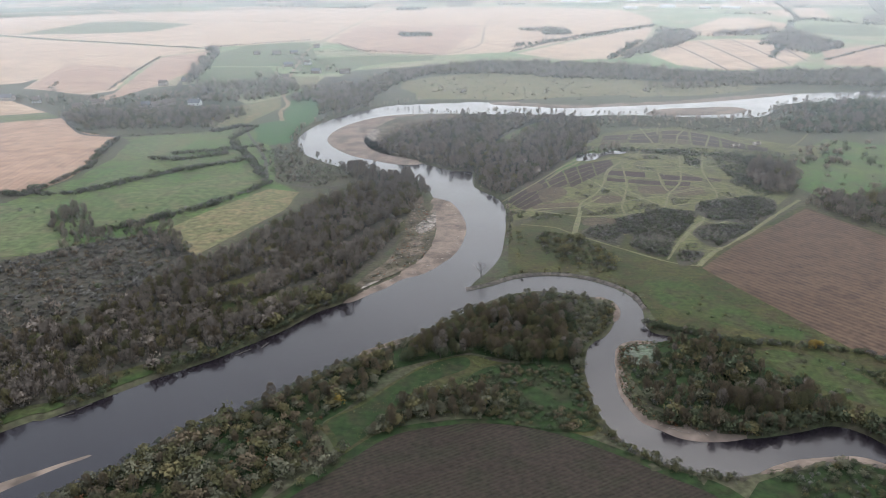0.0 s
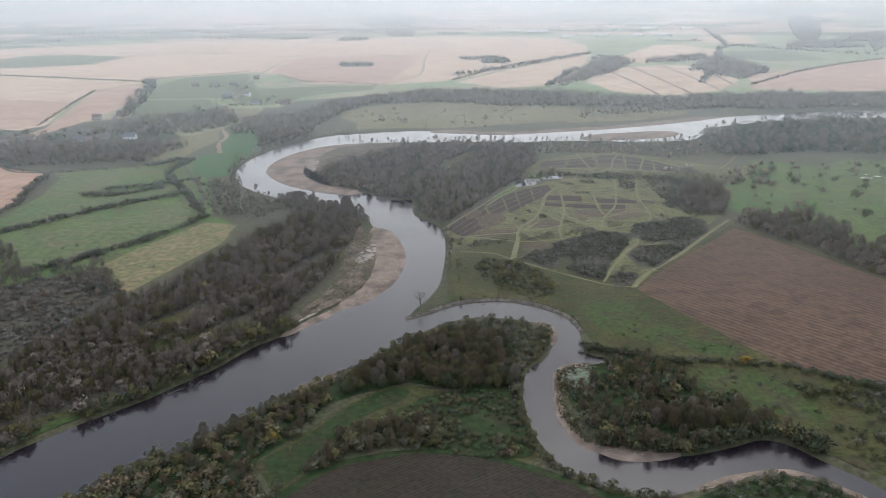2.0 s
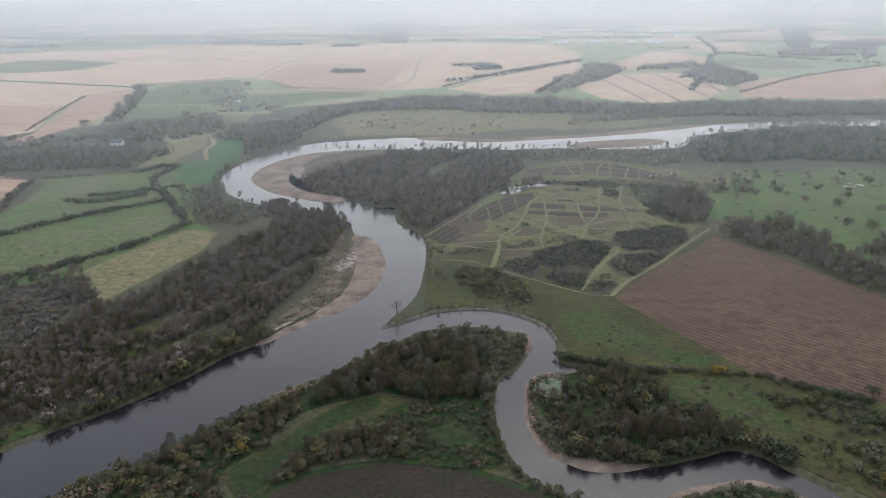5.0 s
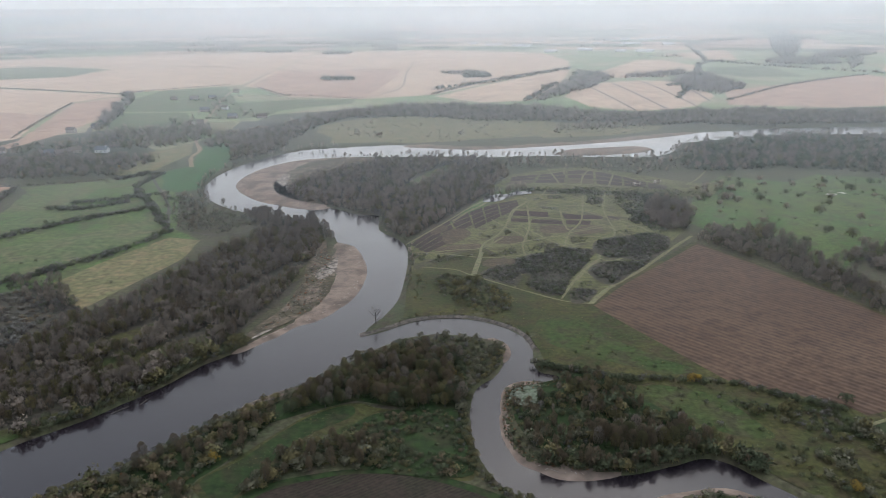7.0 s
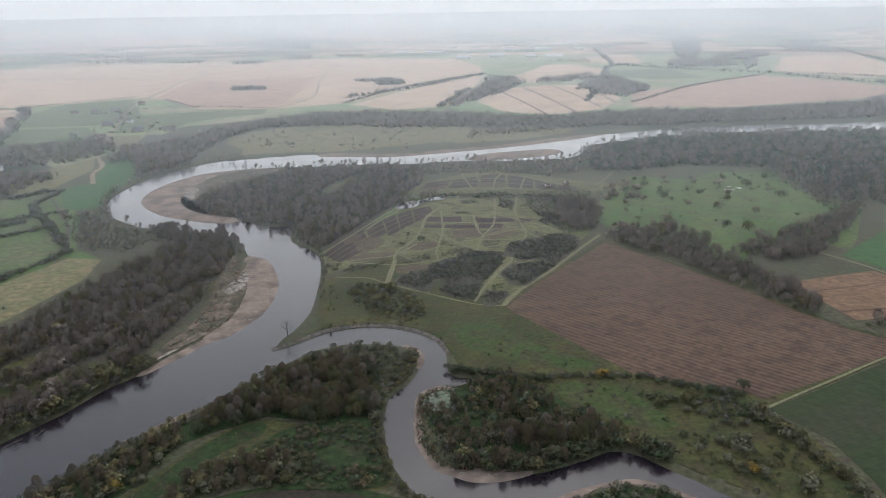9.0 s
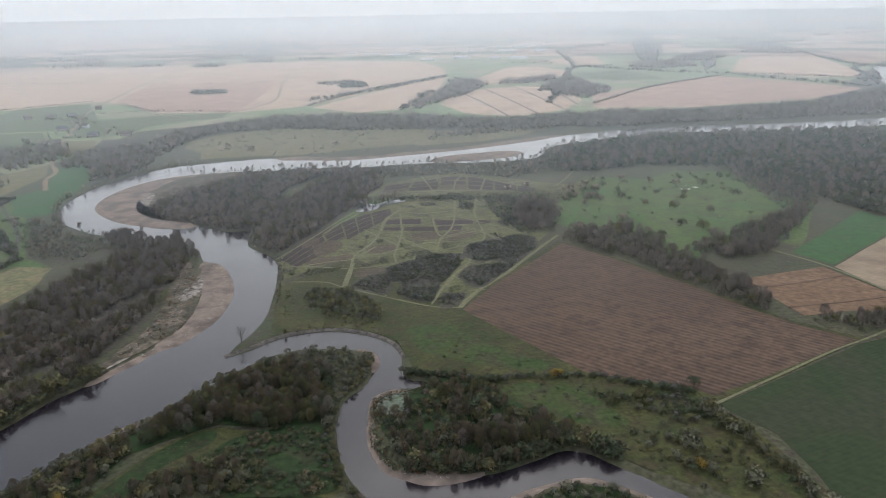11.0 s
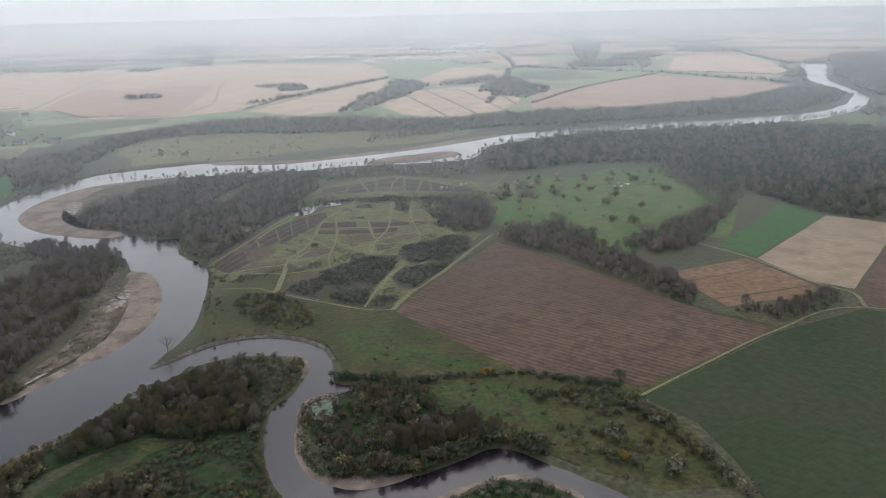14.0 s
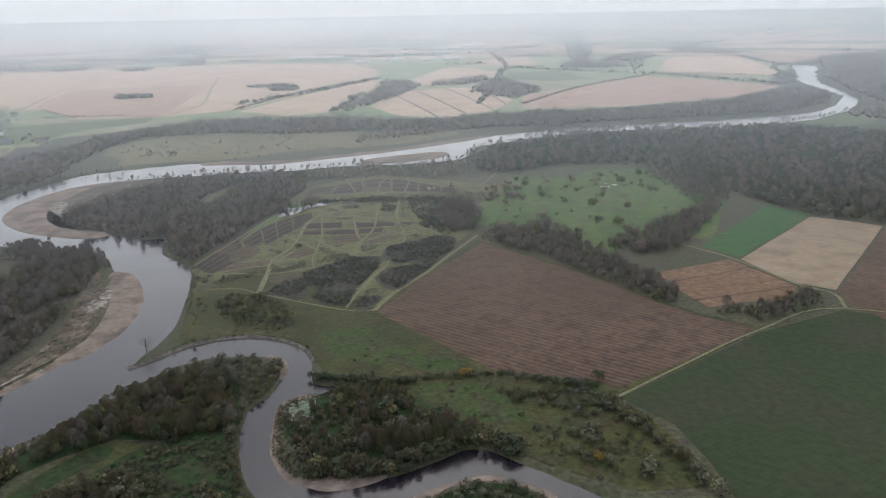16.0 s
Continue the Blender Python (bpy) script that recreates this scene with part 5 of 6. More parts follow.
# eastern fields
wood("tree_line", spread([(182, 520), (204, 549), (232, 549), (250, 517), (256, 469), (263, 422), (266, 374), (253, 361), (238, 397), (214, 471)], 4.6), [("poplar", 1, 4), ("willow", 2, 1), ("bush", 4, 2), ("willow", 1, 2)], (6.5, 11), 1, "bare trees along a field edge", "tree line", 1.1)
wood("tree_line", spread([(263, 482), (320, 511), (397, 563), (436, 579), (371, 513), (328, 466), (291, 450), (268, 470)], 4.6), [("poplar", 1, 5), ("poplar", 2, 0.8), ("bush", 7, 2), ("willow", 1, 2)], (7, 11), 1, "grey bare trees in the pasture", "tree line", 1.1)
wood("tree_line", spread([(395, 560), (440, 585), (455, 640), (440, 735), (415, 700), (405, 620)], 5.5), [("poplar", 1, 3), ("bush", 7, 3), ("bush", 4, 2)], (6, 10), 0, "bare wood at the pasture's end", "tree line", 1.2)
wood("tree_line", spread([(271, 346), (298, 348), (344, 362), (342, 342), (309, 329), (286, 327)], 4.6), [("poplar", 1, 3), ("willow", 2, 1), ("bush", 4, 3)], (6, 10.5), 1, "bare trees and bushes beside a track", "tree line", 1.1)

# the woods that the flight passes nearest: each tree a thing of its own
NAMES = {1: "bare grey-brown", 2: "olive-leaved", 3: "silvery grey-green", 4: "dark green", 5: "bright yellow autumn", 6: "rust-red autumn", 7: "grey thorny", 8: "brown-leaved"}


COUNT, REST = {}, {}


def grove(places, mix, hs, where, wide=1.1):
    share = np.array([m[3] for m in mix], float)
    places = np.array(places, float)
    for x, y in places[wet(places) > 1]:
        nm, kind, slot, _ = mix[RNG.choice(len(mix), p=share / share.sum())]
        COUNT[nm] = COUNT.get(nm, 0) + 1
        if COUNT[nm] > 285:
            REST.setdefault(nm, []).append((x, y, kind, slot))
            continue
        tree(nm, x, y, kind, slot, RNG.uniform(*hs) * (0.5 if kind == "bush" else 1), NAMES[slot] + " " + nm + " " + where, nm if nm == "shrub" else "tree", wide)


POINT = (("poplar", "poplar", 8, 4), ("poplar", "poplar", 1, 1.2), ("poplar", "poplar", 2, 3), ("willow", "willow", 2, 3), ("willow", "willow", 4, 3), ("willow", "willow", 3, 0.7), ("shrub", "bush", 4, 3))
SCRUBBY = (("shrub", "bush", 4, 4), ("shrub", "bush", 2, 2), ("shrub", "bush", 7, 2), ("willow", "willow", 3, 0.6))
WILLOWS = (("willow", "willow", 3, 2.4), ("willow", "willow", 2, 3), ("shrub", "bush", 4, 4), ("willow", "willow", 8, 1.5), ("shrub", "bush", 6, 0.7), ("poplar", "poplar", 8, 0.9))
grove(spread([(-78, 280), (-63, 300), (-51, 318), (-33, 338), (-13, 345), (4, 330), (6, 306), (5, 284), (-26, 288), (-44, 293), (-63, 284)], 3.0), POINT, (6, 10), "in riverside woodland")
grove(spread([(-36, 345), (-13, 362), (12, 358), (24, 345), (24, 331), (17, 315), (6, 310), (-2, 335), (-18, 345)], 2.6), SCRUBBY, (3, 6), "on the wooded river point", 1.25)
grove(spread([(-200, 150), (-154, 211), (-135, 234), (-114, 257), (-99, 273), (-86, 286), (-75, 278), (-85, 251), (-98, 238), (-92, 213), (-112, 189), (-150, 140)], 2.9), WILLOWS, (4.5, 8.5), "in riverside woodland")
grove(along([(-150, 213), (-120, 249), (-95, 277), (-75, 297), (-58, 316)], 2.2, 2) + (1.5, -1.5), SCRUBBY, (3.5, 6), "on the river bank", 1.25)
grove(spread([(-80, 223), (-68, 254), (-49, 261), (-33, 261), (-26, 244), (-52, 242), (-68, 233)], 2.8), WILLOWS[:3] + POINT[:1], (5, 8.5), "between glade and ploughed field")
grove(spread([(40, 294), (49, 314), (58, 321), (67, 316), (75, 307), (82, 300), (83, 285), (89, 278), (98, 270), (108, 266), (107, 254), (95, 252), (76, 249), (62, 243), (54, 261), (44, 271)], 3.1, 0, [SPIT]), POINT, (6.5, 11), "on the tributary bank")
grove(spread([(24, 295), (34, 305), (42, 294), (44, 271), (54, 261), (62, 243), (54, 243), (42, 248), (31, 255), (28, 270)], 2.5, 0, [SPIT]), SCRUBBY + POINT[:1], (3.5, 6.5), "on the tributary bank", 1.2)
grove(spread([(-30, 284), (4, 282), (6, 262), (8, 240), (0, 236), (-10, 262), (-28, 262)], 8.5), SCRUBBY, (2, 4.5), "in the rough glade", 1.3)
grove(along([(7, 300), (6, 268), (11, 241), (20, 228), (36, 217), (55, 213)], 3.0, 2) + (-3, -1), SCRUBBY, (3, 5), "along the tributary", 1.2)
grove(spread([(62, 216), (75, 221), (95, 226), (108, 220), (118, 205), (105, 190), (75, 200)], 2.8), SCRUBBY, (3, 5.5), "on the low tributary bank", 1.25)
grove([(97, 323), (111, 325), (68, 307), (109, 296), (111, 289), (122, 289), (126, 285), (129, 255), (115, 252), (110, 257), (153, 283), (161, 281), (126, 267), (134, 249), (138, 235), (141, 230), (151, 231), (160, 217), (126, 242), (143, 258), (153, 257), (131, 214), (139, 215), (125, 291), (133, 289), (136, 282), (138, 272), (146, 267), (154, 267), (146, 280), (152, 244), (141, 247), (118, 293), (102, 295), (111, 271)], SCRUBBY, (3.5, 6.5), "in a rough meadow", 1.3)
grove([(166, 265), (168, 256), (164, 252), (168, 246), (163, 241), (170, 239), (171, 232), (173, 227), (165, 234), (176, 222), (173, 213), (159, 213), (171, 207), (168, 222)], WILLOWS[:3], (6, 9), "beside a wheat field", 1.2)
grove([(248, 644), (254, 630), (307, 591), (328, 618), (300, 526), (372, 666), (381, 625), (229, 645), (276, 684), (276, 635), (287, 608), (331, 573), (260, 514), (288, 539), (247, 561), (289, 481), (340, 638), (407, 697)], (("tree", "willow", 4, 3), ("tree", "willow", 1, 3), ("tree", "willow", 2, 1)), (7, 11), "standing in open pasture", 1.2)
grove([(336, 542), (354, 546), (336, 533), (310, 541), (235, 614), (262, 585), (392, 733), (393, 696), (340, 663), (380, 601), (319, 670), (249, 693), (242, 602)], (("shrub", "bush", 4, 3), ("shrub", "bush", 7, 2)), (3.5, 6), "in open pasture", 1.5)
grove([(-375, 473), (-362, 470), (-330, 457), (-367, 606), (-369, 636), (-288, 454), (-293, 478), (-286, 485), (-341, 628), (-312, 591), (-296, 583), (-216, 442), (-254, 487), (-274, 467), (-366, 480), (-293, 454), (-277, 454), (-296, 448), (-309, 619), (-332, 649), (-338, 720), (-326, 734), (-311, 742), (-329, 581), (-364, 637)], (("shrub", "bush", 4, 3), ("shrub", "bush", 7, 2)), (4, 8), "in a green pasture", 1.5)
grove([(111, 308), (70, 247), (144, 226)], (("tree", "willow", 5, 1),), (5, 7), "beside a dark hedge")
grove([(-38, 307), (0, 315), (-353, 789), (-94, 248), (114, 310), (-63, 329), (-359, 780)], (("tree", "willow", 5, 1),), (5, 7), "among bare trees")
grove([(-106, 232), (-103, 236), (-123, 202), (-116, 197), (-113, 200), (-111, 237)], (("shrub", "bush", 6, 1),), (5, 8), "in riverside woodland", 1.3)
grove([(-78, 229), (-73, 231), (-69, 236), (-65, 240), (-60, 242), (-57, 244), (-52, 245), (-48, 247), (-43, 246), (-39, 246), (-75, 237), (-63, 250), (-51, 257), (-44, 259), (-56, 254), (-37, 242), (-103, 197), (-100, 203), (-96, 207), (-91, 209), (-88, 212), (-96, 198), (-91, 203), (-109, 200), (-114, 198), (-130, 193), (-136, 195), (-85, 218)], (("willow", "willow", 3, 5), ("willow", "willow", 2, 1)), (6.5, 9), "at the edge of a ploughed field", 1.25)
ROUGH = [(-38, 279), (-19, 286), (1, 283), (5, 266), (7, 240), (-5, 236), (-26, 239), (-36, 242), (-46, 262)]
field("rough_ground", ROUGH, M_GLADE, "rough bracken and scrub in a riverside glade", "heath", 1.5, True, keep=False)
wood("meadow_thicket", spread(ROUGH, 2.6, 0, [[(-23, 262), (-12, 266), (-1, 261), (-4, 252), (-17, 252)]]), [("bush", 4, 4), ("bush", 8, 1.5), ("bush", 2, 1)], (3.5, 7.5), 1, "dark low scrub in a riverside glade", "thicket", 1.4)
field("lush_grass", [(-23, 262), (-12, 266), (-1, 261), (-4, 252), (-17, 252)], M_GLADE, "green clearing among low scrub", "meadow", 1.0, True, keep=False)
grove([(172, 288)], (("tree", "willow", 4, 1),), (7, 8), "standing in the ploughed field")

# the thickets behind, past those that can be told apart
for nm, rows in REST.items():
    for slot in sorted({r[3] for r in rows}):
        sub = [r for r in rows if r[3] == slot]
        wood("riverside_thicket", np.array([r[:2] for r in sub], float), [(sub[0][2], slot, 1)], (4.5, 8), 1, NAMES[slot] + " thicket of " + nm + "s by the river", "thicket", 1.2)


wood("riverside_thicket", along([(41, 327), (50, 322.5), (60, 320)], 0.8, 4), [("bush", 4, 1)], (7, 10), 1, "dense dark bushes beside a river inlet", "thicket", 1.3)
wood("riverside_thicket", along([(30, 635), (45, 643), (62, 649), (82, 658)], 4.5, 2), [("bush", 4, 2), ("bush", 7, 2)], (1.5, 3), 0, "bushes screening a small pond", "thicket", 1.3)
wood("riverside_thicket", along([(34, 655), (50, 664), (76, 678)], 2.2, 4), [("bush", 4, 2), ("poplar", 1, 2)], (6, 10), 0, "bushes behind a small pond", "thicket", 1.3)


# grass tussocks in the near meadows
def tussocks(poly, gap, slots, size, label):
    p = spread(poly, gap)
    p = p[np.array([noise.noise(Vector((x / 11, y / 11, 2.0))) for x, y in p]) > 0.1]
    n = len(p)
    k = 4
    c = np.repeat(np.column_stack([p, np.full(n, 0.2)]), k, axis=0) + RNG.normal(size=(n * k, 3)) * (0.3, 0.3, 0.04)
    v, f = flakes(c, size * RNG.uniform(0.5, 1.3, n * k), np.column_stack([RNG.normal(size=(n * k, 2)) * 0.7, np.ones(n * k)]), 0.8)
    sl = np.repeat(RNG.choice(slots, n), k)
    me = big_mesh("grass_tussocks", v, f, LEAVES, sl, np.repeat(np.repeat(RNG.uniform(0, 1, n), k), 3))
    tagged(new("grass_tussocks", me), label, "grass", kind="stuff")


tussocks([(-97, 234), (-86, 249), (-74, 267), (-61, 283), (-44, 291), (-2, 280), (5, 264), (7, 242), (3, 234), (-20, 243), (-45, 246), (-66, 238), (-84, 217)], 1.9, (4, 4, 2), 0.42, "rough grass tussocks in a glade")
tussocks([(-27, 460), (22, 505), (83, 403), (112, 343), (122, 313), (100, 312), (60, 320), (46, 327), (44, 343), (33, 373), (5, 391), (-27, 388)], 2.3, (4, 4, 2), 0.38, "rough grass tussocks in a meadow")
tussocks([(70, 318), (125, 308), (170, 284), (180, 245), (180, 200), (150, 207), (128, 228), (110, 252), (104, 264), (90, 285)], 2.0, (4, 4, 2), 0.42, "rough grass tussocks in a meadow")
tussocks([(190, 573), (236, 684), (331, 705), (375, 739), (432, 720), (410, 617), (350, 470), (268, 470), (200, 545)], 5.0, (2, 4, 4), 1.0, "grass tussocks in open pasture")


def hedge(points, gap=2.6, width=3, heights=(4, 7), fine=0, mix=(("bush", 7, 2), ("bush", 4, 2)), label="grey-green hedge of thorn bushes between pastures"):
    wood("hedge", along(points, gap, width), mix, heights, fine, label, "hedge", 1.3)


for h in ([(-420, 512), (-385, 512), (-354, 522), (-311, 578), (-257, 628)], [(-278, 450), (-241, 500), (-217, 556)], [(-390, 590), (-394, 525), (-420, 510), (-520, 480)], [(-390, 590), (-405, 640), (-420, 700)],
          [(-336, 640), (-300, 655), (-262, 680)], [(-336, 735), (-300, 765), (-300, 700), (-260, 630), (-222, 560)], [(-262, 468), (-285, 445), (-310, 430)], [(-350, 622), (-320, 622), (-285, 645)]):
    hedge(h, 1.25, 4.5, (8, 13))
hedge([(-1265, 1760), (-1055, 1655), (-895, 1595), (-625, 1485)], 3, 4, (8, 12))
hedge([(-580, 985), (-625, 1150), (-675, 1355)], 2.5, 4, (6, 9))
hedge([(-625, 1485), (-580, 1380), (-530, 1200), (-500, 1080), (-480, 1040)], 4, 14, (10, 16), 0, (("willow", 4, 1), ("poplar", 1, 2)), "row of tall bare trees beside stubble")
hedge([(345, 2060), (90, 1690), (-25, 1445)], 3, 6, (10, 16))
hedge([(-460, 1235), (-400, 1238)], 4, 3)
hedge([(39, 327), (52, 322), (64, 317), (76, 311), (89, 310), (110, 309), (127, 306), (146, 295), (168, 282)], 1.3, 3, (6, 10), 1, (("bush", 4, 3), ("bush", 7, 1)), "dark hedge between meadow and field")
hedge([(500, 1330), (700, 1560), (900, 1725), (1010, 1800)], 4, 6, (10, 15))
hedge([(640, 1930), (760, 2200), (900, 2250)], 5, 12, (14, 20))
hedge([(1080, 1860), (1300, 1640), (1420, 1850), (1580, 2010)], 5, 10, (12, 18))
hedge([(-395, 1235), (-370, 1340), (-300, 1385), (-160, 1395)], 9, 8, (6, 10))
hedge([(-540, 810), (-480, 735), (-425, 712), (-340, 735)], 4, 5, (6, 11))
hedge([(-630, 1500), (-590, 1560), (-470, 1660)], 4, 4, (8, 12))
hedge([(-300, 1435), (-395, 1600)], 4, 4, (6, 10))
hedge([(-435, 2010), (-250, 2020), (-115, 2025)], 5, 4, (6, 9))
hedge([(-600, 2150), (-1150, 2215), (-1260, 2175)], 7, 5, (8, 12))
hedge([(-700, 1060), (-640, 960), (-560, 940)], 4, 6, (6, 10))
hedge([(-440, 1420), (-300, 1450), (-160, 1400)], 7, 9, (8, 13))
for h in [
    [(766, 2238), (869, 2058), (949, 1927), (1038, 1841), (1082, 1667), (1124, 1547), (1160, 1455)],
    [(1782, 2638), (1612, 2219), (1519, 1941)],
    [(1485, 1933), (1667, 1969)],
    [(963, 3024), (822, 2440), (751, 2193)],
    [(630, 2453), (755, 2414)],
    [(-542, 3127), (-273, 3123), (-193, 3194)],
    [(-1040, 3476), (-810, 3508), (-497, 3370)],
    [(-23, 1520), (132, 1704), (333, 2005)],
    [(147, 1336), (214, 1548), (242, 1619)],
    [(1611, 3886), (1945, 3892), (1938, 3091)],
    [(426, 1358), (562, 1727)],
    [(102, 3419), (409, 3091), (715, 2949)],
    [(-221, 4084), (35, 4334)],
    [(1062, 4432), (1490, 4499), (1608, 3800)]]:
    hedge(h, 5.5, 8, (9, 15), 0, (("bush", 4, 2), ("willow", 4, 2), ("poplar", 1, 1)), "long dark hedgerow between stubble fields")
for w in [
    [(1506, 3555), (1787, 4026), (1502, 3214), (1089, 2354), (982, 2176), (1155, 2679)],
    [(1372, 2629), (1468, 2701), (1152, 2085), (1043, 1946)],
    [(1743, 3043), (1975, 3200), (1845, 2695), (1698, 2510), (1600, 2617)],
    [(-533, 4163), (-259, 4246), (-204, 3559), (-456, 3664)],
    [(-267, 2845), (-167, 2855), (-186, 3150), (-280, 3204)],
    [(-856, 2859), (-747, 2859), (-820, 3140), (-951, 3244)],
    [(1326, 1534), (1913, 2216), (2155, 2262), (1335, 1376)],
    [(286, 1704), (378, 1734), (397, 1867), (338, 1947)],
    [(461, 1562), (617, 1533), (633, 1726), (537, 1738)],
    [(-18, 1911), (22, 1848), (100, 1814), (113, 1931), (50, 1959)],
    [(1395, 1788), (1386, 1688), (1198, 1467), (1230, 1579)]]:
    wood("far_wood", spread(w, 12), [("willow", 4, 2), ("poplar", 1, 2)], (7, 12), 0, "dark hazy wood among stubble fields", "wood", 1.7)
for h in FAR_HEDGES:
    hedge(h, 11, 5, (11, 19), 0, (("bush", 4, 2), ("bush", 7, 1)), "distant dark hedge in the haze")
for x, y, a, b in FAR_WOODS:
    wood("far_wood", spread([(x - a, y - b * 0.4), (x - a * 0.3, y - b), (x + a * 0.6, y - b * 0.8), (x + a, y + b * 0.3), (x + a * 0.2, y + b), (x - a * 0.7, y + b * 0.7)], 15), [("willow", 4, 2), ("poplar", 1, 2)], (13, 20), 0, "small distant wood in the haze", "wood", 1.6)
# rough meadow thickets south of the dark hedge
wood("meadow_thicket", spread([(122, 291), (140, 287), (164, 279), (168, 262), (152, 256), (140, 274), (128, 280)], 2.8), [("bush", 4, 4), ("bush", 7, 2), ("willow", 2, 0.4)], (4, 8), 1, "dark bushes massed in a rough meadow", "thicket", 1.3)
wood("meadow_thicket", spread([(118, 252), (134, 256), (152, 250), (166, 240), (168, 215), (150, 214), (134, 226)], 4.6), [("bush", 4, 3), ("bush", 2, 3), ("willow", 3, 1)], (4, 8.5), 1, "bushes and willows above the tributary", "thicket", 1.3)
wood("meadow_thicket", along([(165, 270), (170, 250), (175, 229), (176, 200)], 1.6, 5), [("willow", 3, 3), ("willow", 2, 2), ("bush", 4, 3)], (5, 9), 1, "row of silvery willows beside a wheat field", "thicket", 1.2)
wood("meadow_thicket", spread([(-28, 384), (0, 391), (32, 378), (36, 384), (10, 398), (-24, 394)], 5), [("bush", 2, 3), ("bush", 4, 2)], (2.5, 5), 1, "low bushes along the tributary bank", "thicket", 1.3)
wood("meadow_thicket", spread([(48, 330), (70, 335), (100, 325), (118, 315), (100, 345), (70, 365), (50, 350)], 9), [("bush", 2, 3), ("bush", 4, 1)], (1.2, 3.5), 1, "tussocks and low bushes in the meadow", "thicket", 1.5)
wood("meadow_thicket", spread([(80, 318), (125, 309), (150, 292), (120, 290), (108, 270), (95, 285)], 11), [("bush", 2, 3), ("bush", 4, 2)], (1.5, 4), 1, "tussocks and low bushes in the meadow", "thicket", 1.5)
# hamlet trees
wood("far_wood", spread([(-540, 800), (-470, 735), (-340, 750), (-330, 840), (-430, 850), (-540, 840)], 6.5), BARE + [("willow", 2, 1)], (7, 12), 0, "bare trees round a hamlet", "wood", 1.4)
wood("far_wood", spread([(-480, 900), (-350, 900), (-300, 1000), (-350, 1060), (-450, 1040)], 8), BARE, (8, 13), 0, "bare trees round a hamlet", "wood", 1.4)
wood("far_wood", spread([(-690, 930), (-560, 840), (-430, 870), (-470, 940), (-600, 930)], 13), [("willow", 4, 2), ("poplar", 1, 2)], (6, 10), 0, "garden trees among hamlet houses", "wood", 1.4)
wood("far_wood", spread([(-420, 1080), (-340, 1080), (-280, 1180), (-360, 1300), (-440, 1420), (-480, 1400), (-380, 1240)], 24), [("willow", 4, 2), ("poplar", 1, 2)], (7, 11), 0, "garden trees among hamlet houses", "wood", 1.5)
wood("far_wood", spread([(-300, 905), (-255, 900), (-225, 840), (-210, 880), (-240, 1000), (-300, 1010)], 6.5), BARE, (8, 12), 0, "bare riverside trees past a green crop", "wood", 1.4)


# ---- buildings ----
M_WALL = plain("lime_render", (0.3, 0.26, 0.22), 0.2, 0.6)
M_WHITEWALL = plain("white_render", (0.55, 0.54, 0.52), 0.12, 0.6)
M_ROOF = plain("clay_tiles", (0.105, 0.075, 0.06), 0.35, 1.2)
M_SLATE = plain("slate_tiles", (0.09, 0.09, 0.1), 0.3, 1.2)
M_SHEET = plain("metal_sheet", (0.3, 0.31, 0.32), 0.15, 0.2, 0.5)
M_DOOR = plain("painted_wood", (0.16, 0.12, 0.09), 0.3, 3)
M_PANE = plain("dark_glass", (0.03, 0.035, 0.04), 0.2, 1, 0.1)


def part(name, bm, mat, parent, label=""):
    me = bpy.data.meshes.new(name)
    bm.to_mesh(me)
    bm.free()
    me.materials.append(mat)
    ob = new(name, me)
    ob.parent = parent
    return tagged(ob, label)


def box_bm(x0, x1, y0, y1, z0, z1, bevel=0.0):
    b = bmesh.new()
    bmesh.ops.create_cube(b, size=1, matrix=Matrix.Translation(((x0 + x1) / 2, (y0 + y1) / 2, (z0 + z1) / 2)) @ Matrix.Diagonal((x1 - x0, y1 - y0, z1 - z0, 1)))
    if bevel:
        bmesh.ops.bevel(b, geom=b.edges[:], offset=bevel, segments=1, affect='EDGES')
    return b


def gable_bm(l, w, z, rise, over, thick=0.25):
    """A pitched roof slab with overhang, ridge along x."""
    b = bmesh.new()
    prof = [(-w / 2 - over, z - over * rise / (w / 2)), (0, z + rise), (w / 2 + over, z - over * rise / (w / 2)), (w / 2 + over, z + thick - over * rise / (w / 2)), (0, z + rise + thick), (-w / 2 - over, z + thick - over * rise / (w / 2))]
    a = [b.verts.new((-l / 2 - over, y, h)) for y, h in prof]
    c = [b.verts.new((l / 2 + over, y, h)) for y, h in prof]
    b.faces.new(a)
    b.faces.new(c[::-1])
    for i in range(6):
        j = (i + 1) % 6
        b.faces.new((a[j], a[i], c[i], c[j]))
    bmesh.ops.recalc_face_normals(b, faces=b.faces[:])
    return b


def house_wall(l, w, z, rise):
    b = bmesh.new()
    prof = [(-w / 2, -0.2), (w / 2, -0.2), (w / 2, z), (0, z + rise), (-w / 2, z)]
    a = [b.verts.new((-l / 2, y, h)) for y, h in prof]
    c = [b.verts.new((l / 2, y, h)) for y, h in prof]
    b.faces.new(a)
    b.faces.new(c[::-1])
    for i in range(5):
        j = (i + 1) % 5
        b.faces.new((a[j], a[i], c[i], c[j]))
    bmesh.ops.recalc_face_normals(b, faces=b.faces[:])
    return b


